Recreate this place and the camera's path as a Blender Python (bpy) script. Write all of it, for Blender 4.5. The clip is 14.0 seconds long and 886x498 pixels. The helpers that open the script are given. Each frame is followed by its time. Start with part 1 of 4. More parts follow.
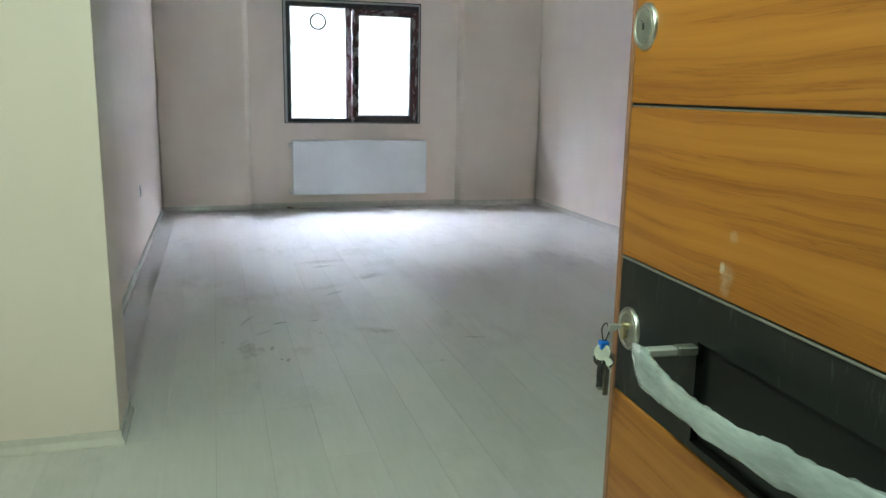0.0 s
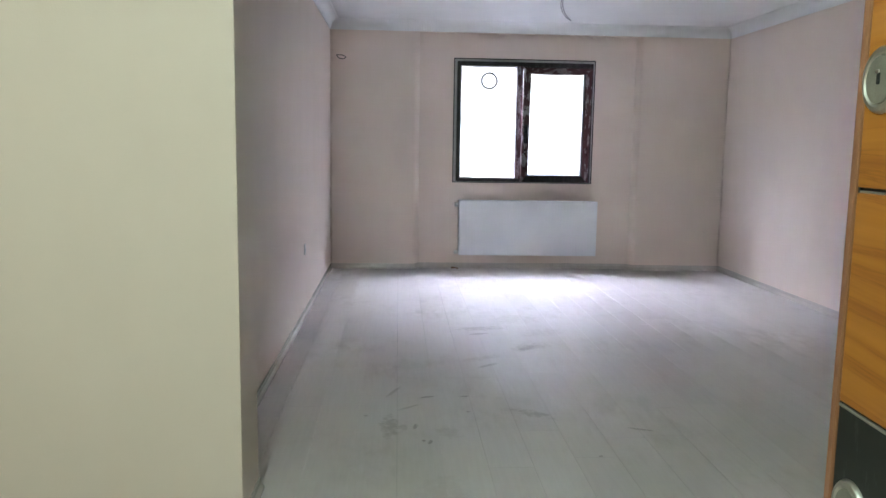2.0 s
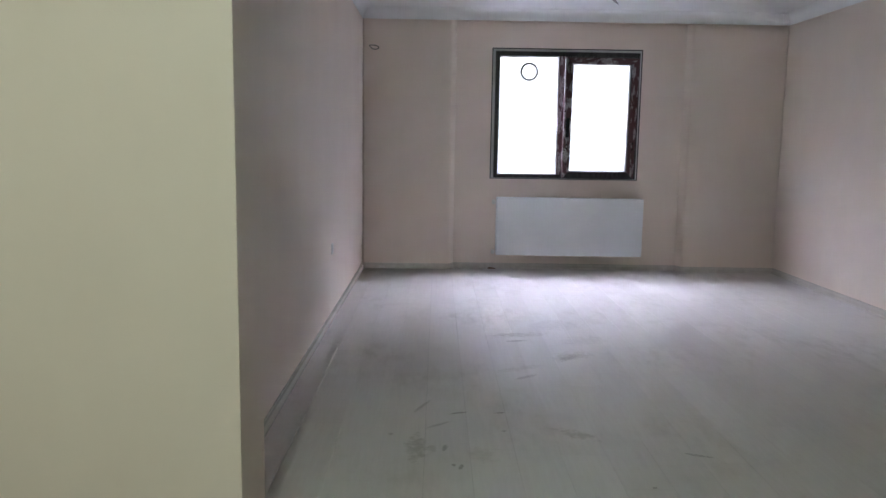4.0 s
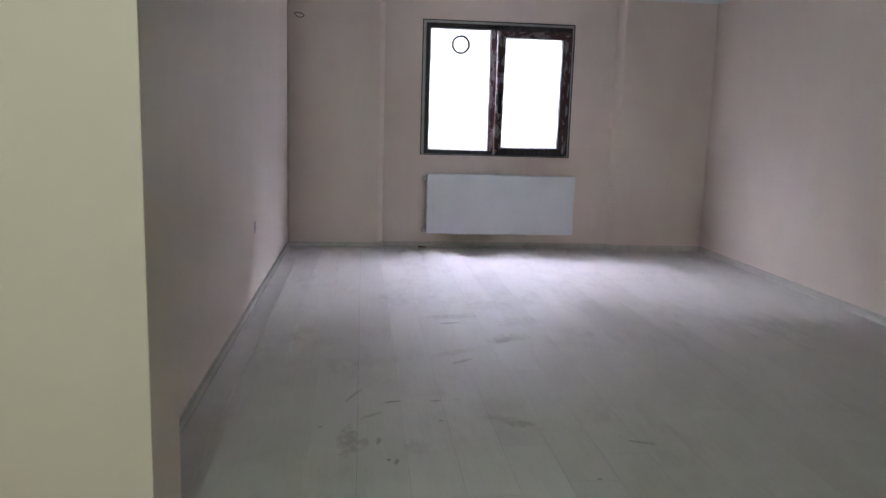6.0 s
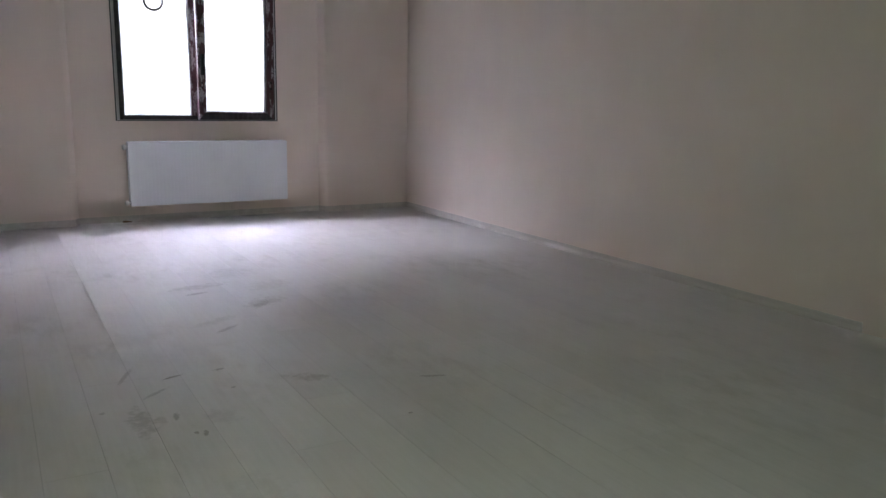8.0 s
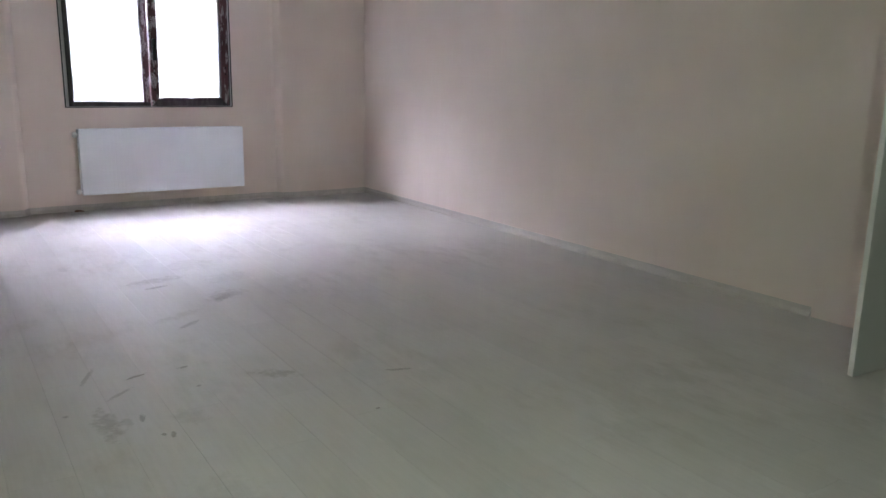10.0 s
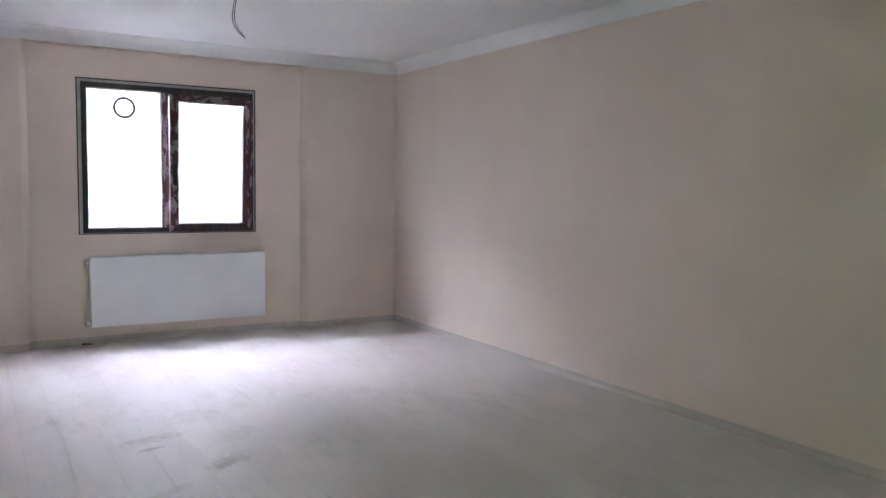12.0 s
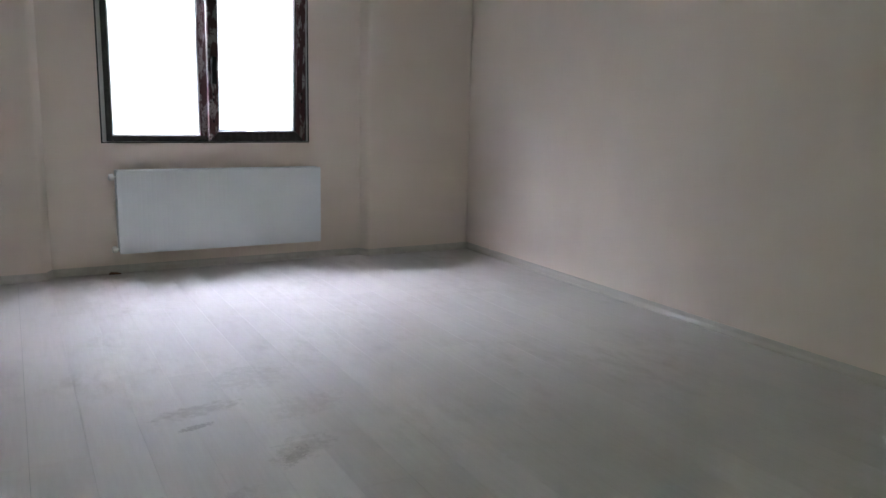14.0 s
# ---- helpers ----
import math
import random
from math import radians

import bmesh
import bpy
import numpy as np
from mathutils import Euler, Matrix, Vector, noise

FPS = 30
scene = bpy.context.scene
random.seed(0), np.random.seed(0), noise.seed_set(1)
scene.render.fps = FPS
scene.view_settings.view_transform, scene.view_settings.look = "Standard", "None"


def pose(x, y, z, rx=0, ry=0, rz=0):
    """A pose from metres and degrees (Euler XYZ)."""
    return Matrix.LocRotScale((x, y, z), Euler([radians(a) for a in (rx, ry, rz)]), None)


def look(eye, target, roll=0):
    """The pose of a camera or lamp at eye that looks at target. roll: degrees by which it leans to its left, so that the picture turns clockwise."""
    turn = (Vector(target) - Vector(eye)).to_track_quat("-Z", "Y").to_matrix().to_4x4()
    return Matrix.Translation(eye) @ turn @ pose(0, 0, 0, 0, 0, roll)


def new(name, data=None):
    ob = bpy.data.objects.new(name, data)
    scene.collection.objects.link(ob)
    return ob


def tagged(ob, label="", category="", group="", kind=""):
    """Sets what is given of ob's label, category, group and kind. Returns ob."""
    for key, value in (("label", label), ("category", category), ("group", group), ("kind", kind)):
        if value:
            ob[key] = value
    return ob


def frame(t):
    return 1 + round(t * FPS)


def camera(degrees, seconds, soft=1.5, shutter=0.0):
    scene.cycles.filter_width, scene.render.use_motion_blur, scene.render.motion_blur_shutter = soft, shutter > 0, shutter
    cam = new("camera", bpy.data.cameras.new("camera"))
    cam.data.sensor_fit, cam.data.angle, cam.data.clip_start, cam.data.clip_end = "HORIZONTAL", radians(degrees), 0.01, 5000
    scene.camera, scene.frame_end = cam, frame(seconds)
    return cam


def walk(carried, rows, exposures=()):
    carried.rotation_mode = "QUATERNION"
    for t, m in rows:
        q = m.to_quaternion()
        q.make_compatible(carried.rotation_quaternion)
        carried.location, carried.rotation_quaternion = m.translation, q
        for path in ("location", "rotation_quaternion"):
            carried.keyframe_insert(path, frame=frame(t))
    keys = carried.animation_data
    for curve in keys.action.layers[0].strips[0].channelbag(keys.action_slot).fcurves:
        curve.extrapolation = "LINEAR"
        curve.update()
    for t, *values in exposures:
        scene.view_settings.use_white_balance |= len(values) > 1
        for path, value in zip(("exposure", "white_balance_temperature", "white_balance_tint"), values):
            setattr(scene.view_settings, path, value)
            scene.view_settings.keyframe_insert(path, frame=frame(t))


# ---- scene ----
# ---- camera and walk ----
cam = camera(59.13, 14.0, soft=1.5)
ROWS = [
    (0, 0.585, -8.943, 1.321, -11.37, -0.95, -16.02),
    (0.5, 0.707, -8.920, 1.339, -11.00, -0.79, -10.41),
    (1, 0.758, -8.917, 1.338, -9.82, -0.95, -6.34),
    (1.5, 0.775, -8.835, 1.349, -8.55, -0.87, -3.89),
    (2, 0.730, -8.615, 1.351, -7.54, -0.91, -3.24),
    (2.5, 0.666, -8.510, 1.373, -7.12, -0.92, -3.12),
    (3, 0.668, -8.425, 1.373, -6.99, -0.95, -2.89),
    (3.5, 0.740, -8.325, 1.332, -6.97, -0.75, -1.61),
    (3.7, 0.773, -8.270, 1.314, -7.22, -0.87, -0.40),
    (5.8, 0.750, -8.145, 1.353, -9.50, -1.51, -1.65),
    (6, 0.743, -8.009, 1.299, -9.33, -1.66, -5.77),
    (6.5, 0.655, -7.748, 1.219, -9.99, -1.40, -12.83),
    (7, 0.471, -7.759, 1.239, -11.06, -1.35, -14.82),
    (7.5, 0.294, -7.874, 1.256, -11.08, -1.47, -19.19),
    (8, 0.285, -7.914, 1.215, -10.92, -1.05, -29.92),
    (8.5, 0.156, -7.955, 1.205, -11.27, -1.08, -34.22),
    (8.7, 0.130, -7.936, 1.202, -11.45, -1.24, -34.69),
    (10.8, 0.303, -7.879, 1.375, -12.68, -1.12, -32.19),
    (11, 0.265, -7.715, 1.392, -10.60, -1.06, -32.36),
    (11.5, 0.360, -7.530, 1.420, -6.17, -0.87, -31.78),
    (12, 0.545, -7.353, 1.411, -4.57, -0.83, -31.05),
    (12.5, 0.609, -7.066, 1.367, -4.48, -1.06, -28.88),
    (13, 0.616, -6.747, 1.327, -6.62, -0.86, -28.12),
    (13.5, 0.764, -6.428, 1.301, -8.63, -0.93, -27.87),
    (14, 0.754, -6.113, 1.281, -10.49, -1.31, -28.75),
]
walk(cam, [(t, pose(x, y, z, 90 + p, r, h)) for t, x, y, z, p, r, h in ROWS],
     exposures=[(0.0, 5.97, 6260, -5), (1.0, 5.98, 6270, 3), (1.5, 5.98, 6300, 6), (2.0, 5.92, 6380, 7), (2.5, 5.54, 6400, 8), (3.5, 5.50, 6420, 8), (6.0, 5.42, 6500, 10),
                (7.5, 5.36, 6500, 10), (8.0, 5.38, 6500, 10), (8.5, 5.83, 6500, 10), (11.0, 5.82, 6550, 11), (12.0, 5.78, 6550, 9), (13.0, 5.50, 6550, 5), (14.0, 5.33, 6600, 2)])

# ---- world, sun, lamps ----
SUN_EL, SUN_AZ = 36.0, 9.0
world = bpy.data.worlds.new("sky")
scene.world = world
world.use_nodes = True
wn, wl = world.node_tree.nodes, world.node_tree.links
sky = wn.new("ShaderNodeTexSky")
sky.sky_type = "NISHITA"
sky.sun_disc = False
sky.sun_elevation = radians(SUN_EL)
sky.sun_rotation = radians(-SUN_AZ)
sky.air_density, sky.dust_density, sky.ozone_density = 1.0, 0.2, 1.0
wl.new(sky.outputs["Color"], wn["Background"].inputs["Color"])
wn["Background"].inputs["Strength"].default_value = 0.15

sun_data = bpy.data.lights.new("sun", "SUN")
sun_data.energy, sun_data.angle, sun_data.color = 4.1, radians(96), (0.785, 0.77, 1.0)
sun = new("sun", sun_data)
sun_to = Vector((math.sin(radians(SUN_AZ)) * -1, math.cos(radians(SUN_AZ)), math.tan(radians(SUN_EL))))
sun.matrix_world = look(sun_to * 10, (0, 0, 0))

# bare bulb of the entrance hall
BULB = Vector((0.22, -8.25, 2.12))
bulb_data = bpy.data.lights.new("hall_bulb", "POINT")
bulb_data.energy, bulb_data.color, bulb_data.shadow_soft_size = 1.0, (0.763, 1.0, 0.895), 0.035
hall_bulb = new("hall_bulb", bulb_data)
hall_bulb.location = BULB


# ---- materials ----
def nodes_of(name):
    m = bpy.data.materials.new(name)
    m.use_nodes = True
    nt = m.node_tree
    return m, nt, nt.nodes["Principled BSDF"]


def add(nt, kind, **given):
    n = nt.nodes.new(kind)
    for key, value in given.items():
        n.inputs[key.replace("_", " ")].default_value = value
    return n


def place_of(nt, scale=(1, 1, 1), rot=(0, 0, 0)):
    g = nt.nodes.new("ShaderNodeNewGeometry")
    m = add(nt, "ShaderNodeMapping", Scale=scale, Rotation=rot)
    nt.links.new(g.outputs["Position"], m.inputs["Vector"])
    return m.outputs["Vector"]


def noise_of(nt, vec, scale, detail=4.0, rough=0.55):
    n = add(nt, "ShaderNodeTexNoise", Scale=scale, Detail=detail, Roughness=rough)
    nt.links.new(vec, n.inputs["Vector"])
    return n.outputs["Fac"]


def ramp(nt, fac, stops):
    r = nt.nodes.new("ShaderNodeValToRGB")
    e = r.color_ramp.elements
    e[0].position, e[0].color = stops[0][0], (*stops[0][1], 1)
    e[1].position, e[1].color = stops[-1][0], (*stops[-1][1], 1)
    for p, c in stops[1:-1]:
        x = e.new(p)
        x.color = (*c, 1)
    nt.links.new(fac, r.inputs["Fac"])
    return r.outputs["Color"]


def mix(nt, fac, a, b, mode="MIX"):
    n = nt.nodes.new("ShaderNodeMix")
    n.data_type, n.blend_type = "RGBA", mode
    for sock, v in ((n.inputs[0], fac), (n.inputs[6], a), (n.inputs[7], b)):
        if hasattr(v, "links"):
            nt.links.new(v, sock)
        elif isinstance(v, tuple):
            sock.default_value = (*v, 1)
        else:
            sock.default_value = v
    return n.outputs[2]


def calc(nt, op, a, b=0.0, clamp=False):
    n = nt.nodes.new("ShaderNodeMath")
    n.operation, n.use_clamp = op, clamp
    for sock, v in zip(n.inputs, (a, b)):
        if hasattr(v, "links"):
            nt.links.new(v, sock)
        else:
            sock.default_value = v
    return n.outputs[0]


def bump(nt, shader, height, strength, distance=0.01):
    b = add(nt, "ShaderNodeBump", Strength=strength, Distance=distance)
    nt.links.new(height, b.inputs["Height"])
    nt.links.new(b.outputs["Normal"], shader.inputs["Normal"])


def surface(name, dark, light, scale=4.0, rough=0.6, metal=0.0, fine=120.0, relief=0.1, spec=0.5, stretch=(1, 1, 1)):
    """A surface that varies between two colours at a coarse and a fine scale."""
    m, nt, s = nodes_of(name)
    vec = place_of(nt, stretch)
    coarse, grain = noise_of(nt, vec, scale), noise_of(nt, vec, fine, 3.0)
    fac = calc(nt, "ADD", calc(nt, "MULTIPLY", coarse, 0.7), calc(nt, "MULTIPLY", grain, 0.3))
    nt.links.new(ramp(nt, fac, [(0.36, dark), (0.64, light)]), s.inputs["Base Color"])
    r = calc(nt, "ADD", calc(nt, "MULTIPLY", coarse, 0.16), rough - 0.08)
    nt.links.new(r, s.inputs["Roughness"])
    s.inputs["Metallic"].default_value = metal
    s.inputs["Specular IOR Level"].default_value = spec
    if relief:
        bump(nt, s, grain, relief, 0.002)
    return m


def plaster(name, dark, light, rough=0.62):
    """Rolled emulsion: broad unevenness, roller stipple, a few faint scuffs."""
    m, nt, s = nodes_of(name)
    vec = place_of(nt)
    broad, stipple = noise_of(nt, vec, 1.3, 5.0), noise_of(nt, vec, 170.0, 2.0)
    wave = noise_of(nt, place_of(nt, (1, 1, 0.35)), 3.2, 3.0)
    fac = calc(nt, "ADD", calc(nt, "MULTIPLY", broad, 0.6), calc(nt, "MULTIPLY", wave, 0.4))
    base = ramp(nt, fac, [(0.3, dark), (0.7, light)])
    scuff = ramp(nt, noise_of(nt, place_of(nt, (1, 1, 3.0)), 7.0, 6.0, 0.7), [(0.66, (0, 0, 0)), (0.78, (1, 1, 1))])
    base = mix(nt, calc(nt, "MULTIPLY", scuff, 0.10), base, tuple(c * 0.72 for c in dark))
    nt.links.new(base, s.inputs["Base Color"])
    s.inputs["Roughness"].default_value = rough
    s.inputs["Specular IOR Level"].default_value = 0.35
    both = calc(nt, "ADD", calc(nt, "MULTIPLY", stipple, 0.3), wave)
    bump(nt, s, both, 0.22, 0.006)
    return m


def laminate():
    """Whitewashed oak laminate: each board has its own shade and grain; footprints and dust where people walked."""
    m, nt, s = nodes_of("whitewashed_laminate")
    info = nt.nodes.new("ShaderNodeObjectInfo")
    g = nt.nodes.new("ShaderNodeNewGeometry")
    shift = nt.nodes.new("ShaderNodeVectorMath")
    shift.operation = "MULTIPLY_ADD"
    shift.inputs[1].default_value = (1, 1, 1)
    nt.links.new(g.outputs["Position"], shift.inputs[0])
    comb = nt.nodes.new("ShaderNodeCombineXYZ")
    nt.links.new(calc(nt, "MULTIPLY", info.outputs["Random"], 37.0), comb.inputs[1])
    nt.links.new(comb.outputs[0], shift.inputs[2])
    mp = add(nt, "ShaderNodeMapping", Scale=(26, 1.6, 1))
    nt.links.new(shift.outputs[0], mp.inputs["Vector"])
    grain = noise_of(nt, mp.outputs[0], 2.2, 7.0, 0.62)
    base = ramp(nt, grain, [(0.22, (0.605, 0.565, 0.540)), (0.5, (0.635, 0.594, 0.569)), (0.78, (0.66, 0.62, 0.597))])
    shade = calc(nt, "ADD", calc(nt, "MULTIPLY", info.outputs["Random"], 0.05), 0.955)
    tint = nt.nodes.new("ShaderNodeCombineColor")
    for k in range(3):
        nt.links.new(shade, tint.inputs[k])
    base = mix(nt, 1.0, base, tint.outputs[0], "MULTIPLY")
    # dust and footprints
    vec = place_of(nt)
    patch = noise_of(nt, vec, 1.1, 4.0, 0.6)
    streak = noise_of(nt, place_of(nt, (1, 0.45, 1), (0, 0, 0.5)), 9.0, 6.0, 0.7)
    dirt = calc(nt, "MULTIPLY", ramp(nt, patch, [(0.46, (0, 0, 0)), (0.68, (1, 1, 1))]), ramp(nt, streak, [(0.44, (0, 0, 0)), (0.66, (1, 1, 1))]))
    base = mix(nt, calc(nt, "MULTIPLY", dirt, 0.26), base, (0.27, 0.235, 0.19))
    sep = nt.nodes.new("ShaderNodeSeparateXYZ")
    nt.links.new(g.outputs["Position"], sep.inputs[0])
    edge = noise_of(nt, vec, 24.0, 4.0, 0.65)
    for x, y, rx, ry, turn, amount in STAINS:
        dx, dy = calc(nt, "SUBTRACT", sep.outputs[0], x), calc(nt, "SUBTRACT", sep.outputs[1], y)
        c, sn = math.cos(turn), math.sin(turn)
        u = calc(nt, "ADD", calc(nt, "MULTIPLY", dx, c / rx), calc(nt, "MULTIPLY", dy, sn / rx))
        v = calc(nt, "ADD", calc(nt, "MULTIPLY", dx, -sn / ry), calc(nt, "MULTIPLY", dy, c / ry))
        d = calc(nt, "ADD", calc(nt, "MULTIPLY", u, u), calc(nt, "MULTIPLY", v, v))
        d = calc(nt, "ADD", d, calc(nt, "MULTIPLY", calc(nt, "SUBTRACT", edge, 0.5), 4.5))
        k = calc(nt, "SUBTRACT", 1.0, d, True)
        base = mix(nt, calc(nt, "MULTIPLY", k, amount), base, (0.21, 0.175, 0.135))
    grit = noise_of(nt, vec, 75.0, 3.0, 0.6)
    for x, y, rx, ry, turn, amount in SCUFFS:
        dx, dy = calc(nt, "SUBTRACT", sep.outputs[0], x), calc(nt, "SUBTRACT", sep.outputs[1], y)
        c, sn = math.cos(turn), math.sin(turn)
        u = calc(nt, "ADD", calc(nt, "MULTIPLY", dx, c / rx), calc(nt, "MULTIPLY", dy, sn / rx))
        v = calc(nt, "ADD", calc(nt, "MULTIPLY", dx, -sn / ry), calc(nt, "MULTIPLY", dy, c / ry))
        d = calc(nt, "ADD", calc(nt, "MULTIPLY", u, u), calc(nt, "MULTIPLY", v, v))
        d = calc(nt, "ADD", d, calc(nt, "MULTIPLY", calc(nt, "SUBTRACT", grit, 0.5), 4.0))
        k = calc(nt, "MULTIPLY", calc(nt, "SUBTRACT", 1.1, d, True), 1.3, True)
        base = mix(nt, calc(nt, "MULTIPLY", k, amount), base, (0.16, 0.135, 0.105))
    nt.links.new(base, s.inputs["Base Color"])
    rough = calc(nt, "ADD", calc(nt, "MULTIPLY", dirt, 0.2), calc(nt, "ADD", calc(nt, "MULTIPLY", patch, 0.14), 0.48))
    nt.links.new(rough, s.inputs["Roughness"])
    s.inputs["Specular IOR Level"].default_value = 0.26
    bump(nt, s, grain, 0.10, 0.002)
    return m


def wood(name):
    """Teak veneer with the grain running along the door's width."""
    m, nt, s = nodes_of(name)
    g = nt.nodes.new("ShaderNodeTexCoord")
    low = add(nt, "ShaderNodeMapping", Scale=(1, 1.5, 2.2))
    nt.links.new(g.outputs["Object"], low.inputs["Vector"])
    sway = noise_of(nt, low.outputs[0], 1.7, 2.0)
    sep = nt.nodes.new("ShaderNodeSeparateXYZ")
    nt.links.new(g.outputs["Object"], sep.inputs[0])
    comb = nt.nodes.new("ShaderNodeCombineXYZ")
    nt.links.new(calc(nt, "MULTIPLY", sep.outputs[1], 0.75), comb.inputs[0])
    lift = calc(nt, "ADD", sep.outputs[2], calc(nt, "MULTIPLY", sway, 0.034))
    nt.links.new(calc(nt, "MULTIPLY", lift, 30.0), comb.inputs[1])
    broad = noise_of(nt, comb.outputs[0], 1.0, 6.0, 0.6)
    fine = add(nt, "ShaderNodeMapping", Scale=(1, 6.0, 10.0))
    nt.links.new(comb.outputs[0], fine.inputs["Vector"])
    fibre = noise_of(nt, fine.outputs[0], 1.0, 4.0, 0.6)
    base = ramp(nt, broad, [(0.30, (0.191, 0.061, 0.008)), (0.42, (0.299, 0.106, 0.014)), (0.55, (0.353, 0.134, 0.018)), (0.72, (0.407, 0.162, 0.026))])
    line = ramp(nt, broad, [(0.435, (0, 0, 0)), (0.452, (1, 1, 1)), (0.458, (0.3, 0.3, 0.3)), (0.49, (0, 0, 0))])
    base = mix(nt, calc(nt, "MULTIPLY", line, 0.5), base, (0.115, 0.031, 0.004))
    base = mix(nt, calc(nt, "MULTIPLY", fibre, 0.30), base, (0.191, 0.059, 0.008))
    # white plaster smears
    edge = noise_of(nt, g.outputs["Object"], 70.0, 4.0, 0.65)
    for y, z, ry, rz, amount in ((0.570, 1.085, 0.007, 0.010, 0.5), (0.556, 1.075, 0.020, 0.018, 0.16), (0.548, 1.134, 0.012, 0.012, 0.16), (0.560, 1.055, 0.014, 0.016, 0.12)):
        u = calc(nt, "MULTIPLY", calc(nt, "SUBTRACT", sep.outputs[1], y), 1 / ry)
        v = calc(nt, "MULTIPLY", calc(nt, "SUBTRACT", sep.outputs[2], z), 1 / rz)
        d = calc(nt, "ADD", calc(nt, "MULTIPLY", u, u), calc(nt, "MULTIPLY", v, v))
        d = calc(nt, "ADD", d, calc(nt, "MULTIPLY", calc(nt, "SUBTRACT", edge, 0.5), 2.5))
        base = mix(nt, calc(nt, "MULTIPLY", calc(nt, "SUBTRACT", 1.0, d, True), amount), base, (0.62, 0.58, 0.48))
    nt.links.new(base, s.inputs["Base Color"])
    s.inputs["Roughness"].default_value = 0.42
    s.inputs["Specular IOR Level"].default_value = 0.3
    bump(nt, s, fibre, 0.06, 0.001)
    return m


def dusty_black(name, amount):
    m, nt, s = nodes_of(name)
    film = noise_of(nt, place_of(nt, (1, 1, 0.4)), 9.0, 3.0, 0.5)
    specks = ramp(nt, noise_of(nt, place_of(nt, (1, 1, 0.22)), 48.0, 6.0, 0.75), [(0.58, (0, 0, 0)), (0.74, (1, 1, 1))])
    dust = calc(nt, "ADD", calc(nt, "MULTIPLY", film, 0.05), calc(nt, "MULTIPLY", specks, 0.22))
    nt.links.new(mix(nt, calc(nt, "MULTIPLY", dust, amount), (0.005, 0.0055, 0.005), (0.17, 0.18, 0.16)), s.inputs["Base Color"])
    nt.links.new(calc(nt, "ADD", calc(nt, "MULTIPLY", dust, 0.6), 0.28), s.inputs["Roughness"])
    s.inputs["Specular IOR Level"].default_value = 0.22
    return m


def filmed_pvc(name, body, film, amount, along):
    """Dark window profile with torn strips of its protective film; along: the axis on which the strips are long."""
    m, nt, s = nodes_of(name)
    vec = place_of(nt, tuple(0.30 if k == along else 1.0 for k in range(3)))
    strips = ramp(nt, noise_of(nt, vec, 26.0, 2.0, 0.5), [(0.50, (0, 0, 0)), (0.56, (1, 1, 1))])
    torn = ramp(nt, noise_of(nt, place_of(nt), 60.0, 4.0, 0.65), [(0.36, (0, 0, 0)), (0.50, (1, 1, 1))])
    cover = calc(nt, "MULTIPLY", strips, torn)
    grain = noise_of(nt, place_of(nt, (1, 1, 0.2)), 90.0)
    base = mix(nt, calc(nt, "MULTIPLY", grain, 0.4), body, tuple(c * 0.6 for c in body))
    nt.links.new(mix(nt, calc(nt, "MULTIPLY", cover, amount), base, film), s.inputs["Base Color"])
    s.inputs["Roughness"].default_value = 0.38
    bump(nt, s, cover, 0.15, 0.001)
    return m


def clear(name, tint=(0.97, 0.985, 0.98)):
    m, nt, s = nodes_of(name)
    s.inputs["Base Color"].default_value = (*tint, 1)
    s.inputs["Roughness"].default_value = 0.0
    s.inputs["IOR"].default_value = 1.45
    s.inputs["Transmission Weight"].default_value = 1.0
    return m


def sleeve_film():
    """Milky polythene: mostly scattering, wrinkled, shiny."""
    m, nt, s = nodes_of("milky_polythene")
    wr = noise_of(nt, place_of(nt, (1, 0.5, 1)), 16.0, 2.0, 0.5)
    crease = noise_of(nt, place_of(nt, (1, 0.22, 1)), 90.0, 4.0, 0.6)
    nt.links.new(ramp(nt, calc(nt, "ADD", calc(nt, "MULTIPLY", wr, 0.5), calc(nt, "MULTIPLY", crease, 0.5)), [(0.36, (0.25, 0.27, 0.263)), (0.66, (0.41, 0.435, 0.42))]), s.inputs["Base Color"])
    s.inputs["Roughness"].default_value = 0.24
    s.inputs["Coat Weight"].default_value = 0.8
    s.inputs["Coat Roughness"].default_value = 0.06
    s.inputs["Transmission Weight"].default_value = 0.12
    bump(nt, s, calc(nt, "ADD", wr, calc(nt, "MULTIPLY", crease, 0.15)), 0.5, 0.012)
    return m


def weathered_render():
    """White render with weathered, lichen-grey mottling on its upper part."""
    m, nt, s = nodes_of("weathered_render")
    g = nt.nodes.new("ShaderNodeNewGeometry")
    sep = nt.nodes.new("ShaderNodeSeparateXYZ")
    nt.links.new(g.outputs["Position"], sep.inputs[0])
    up = calc(nt, "MULTIPLY", calc(nt, "SUBTRACT", sep.outputs[2], 2.15), 2.2, True)
    spots = ramp(nt, noise_of(nt, place_of(nt), 9.0, 6.0, 0.7), [(0.50, (0, 0, 0)), (0.62, (1, 1, 1))])
    base = ramp(nt, noise_of(nt, place_of(nt), 2.0, 5.0), [(0.3, (0.24, 0.24, 0.235)), (0.7, (0.29, 0.29, 0.285))])
    base = mix(nt, calc(nt, "MULTIPLY", calc(nt, "MULTIPLY", spots, up), 0.7), base, (0.13, 0.13, 0.125))
    nt.links.new(base, s.inputs["Base Color"])
    s.inputs["Roughness"].default_value = 0.9
    bump(nt, s, spots, 0.3, 0.01)
    return m


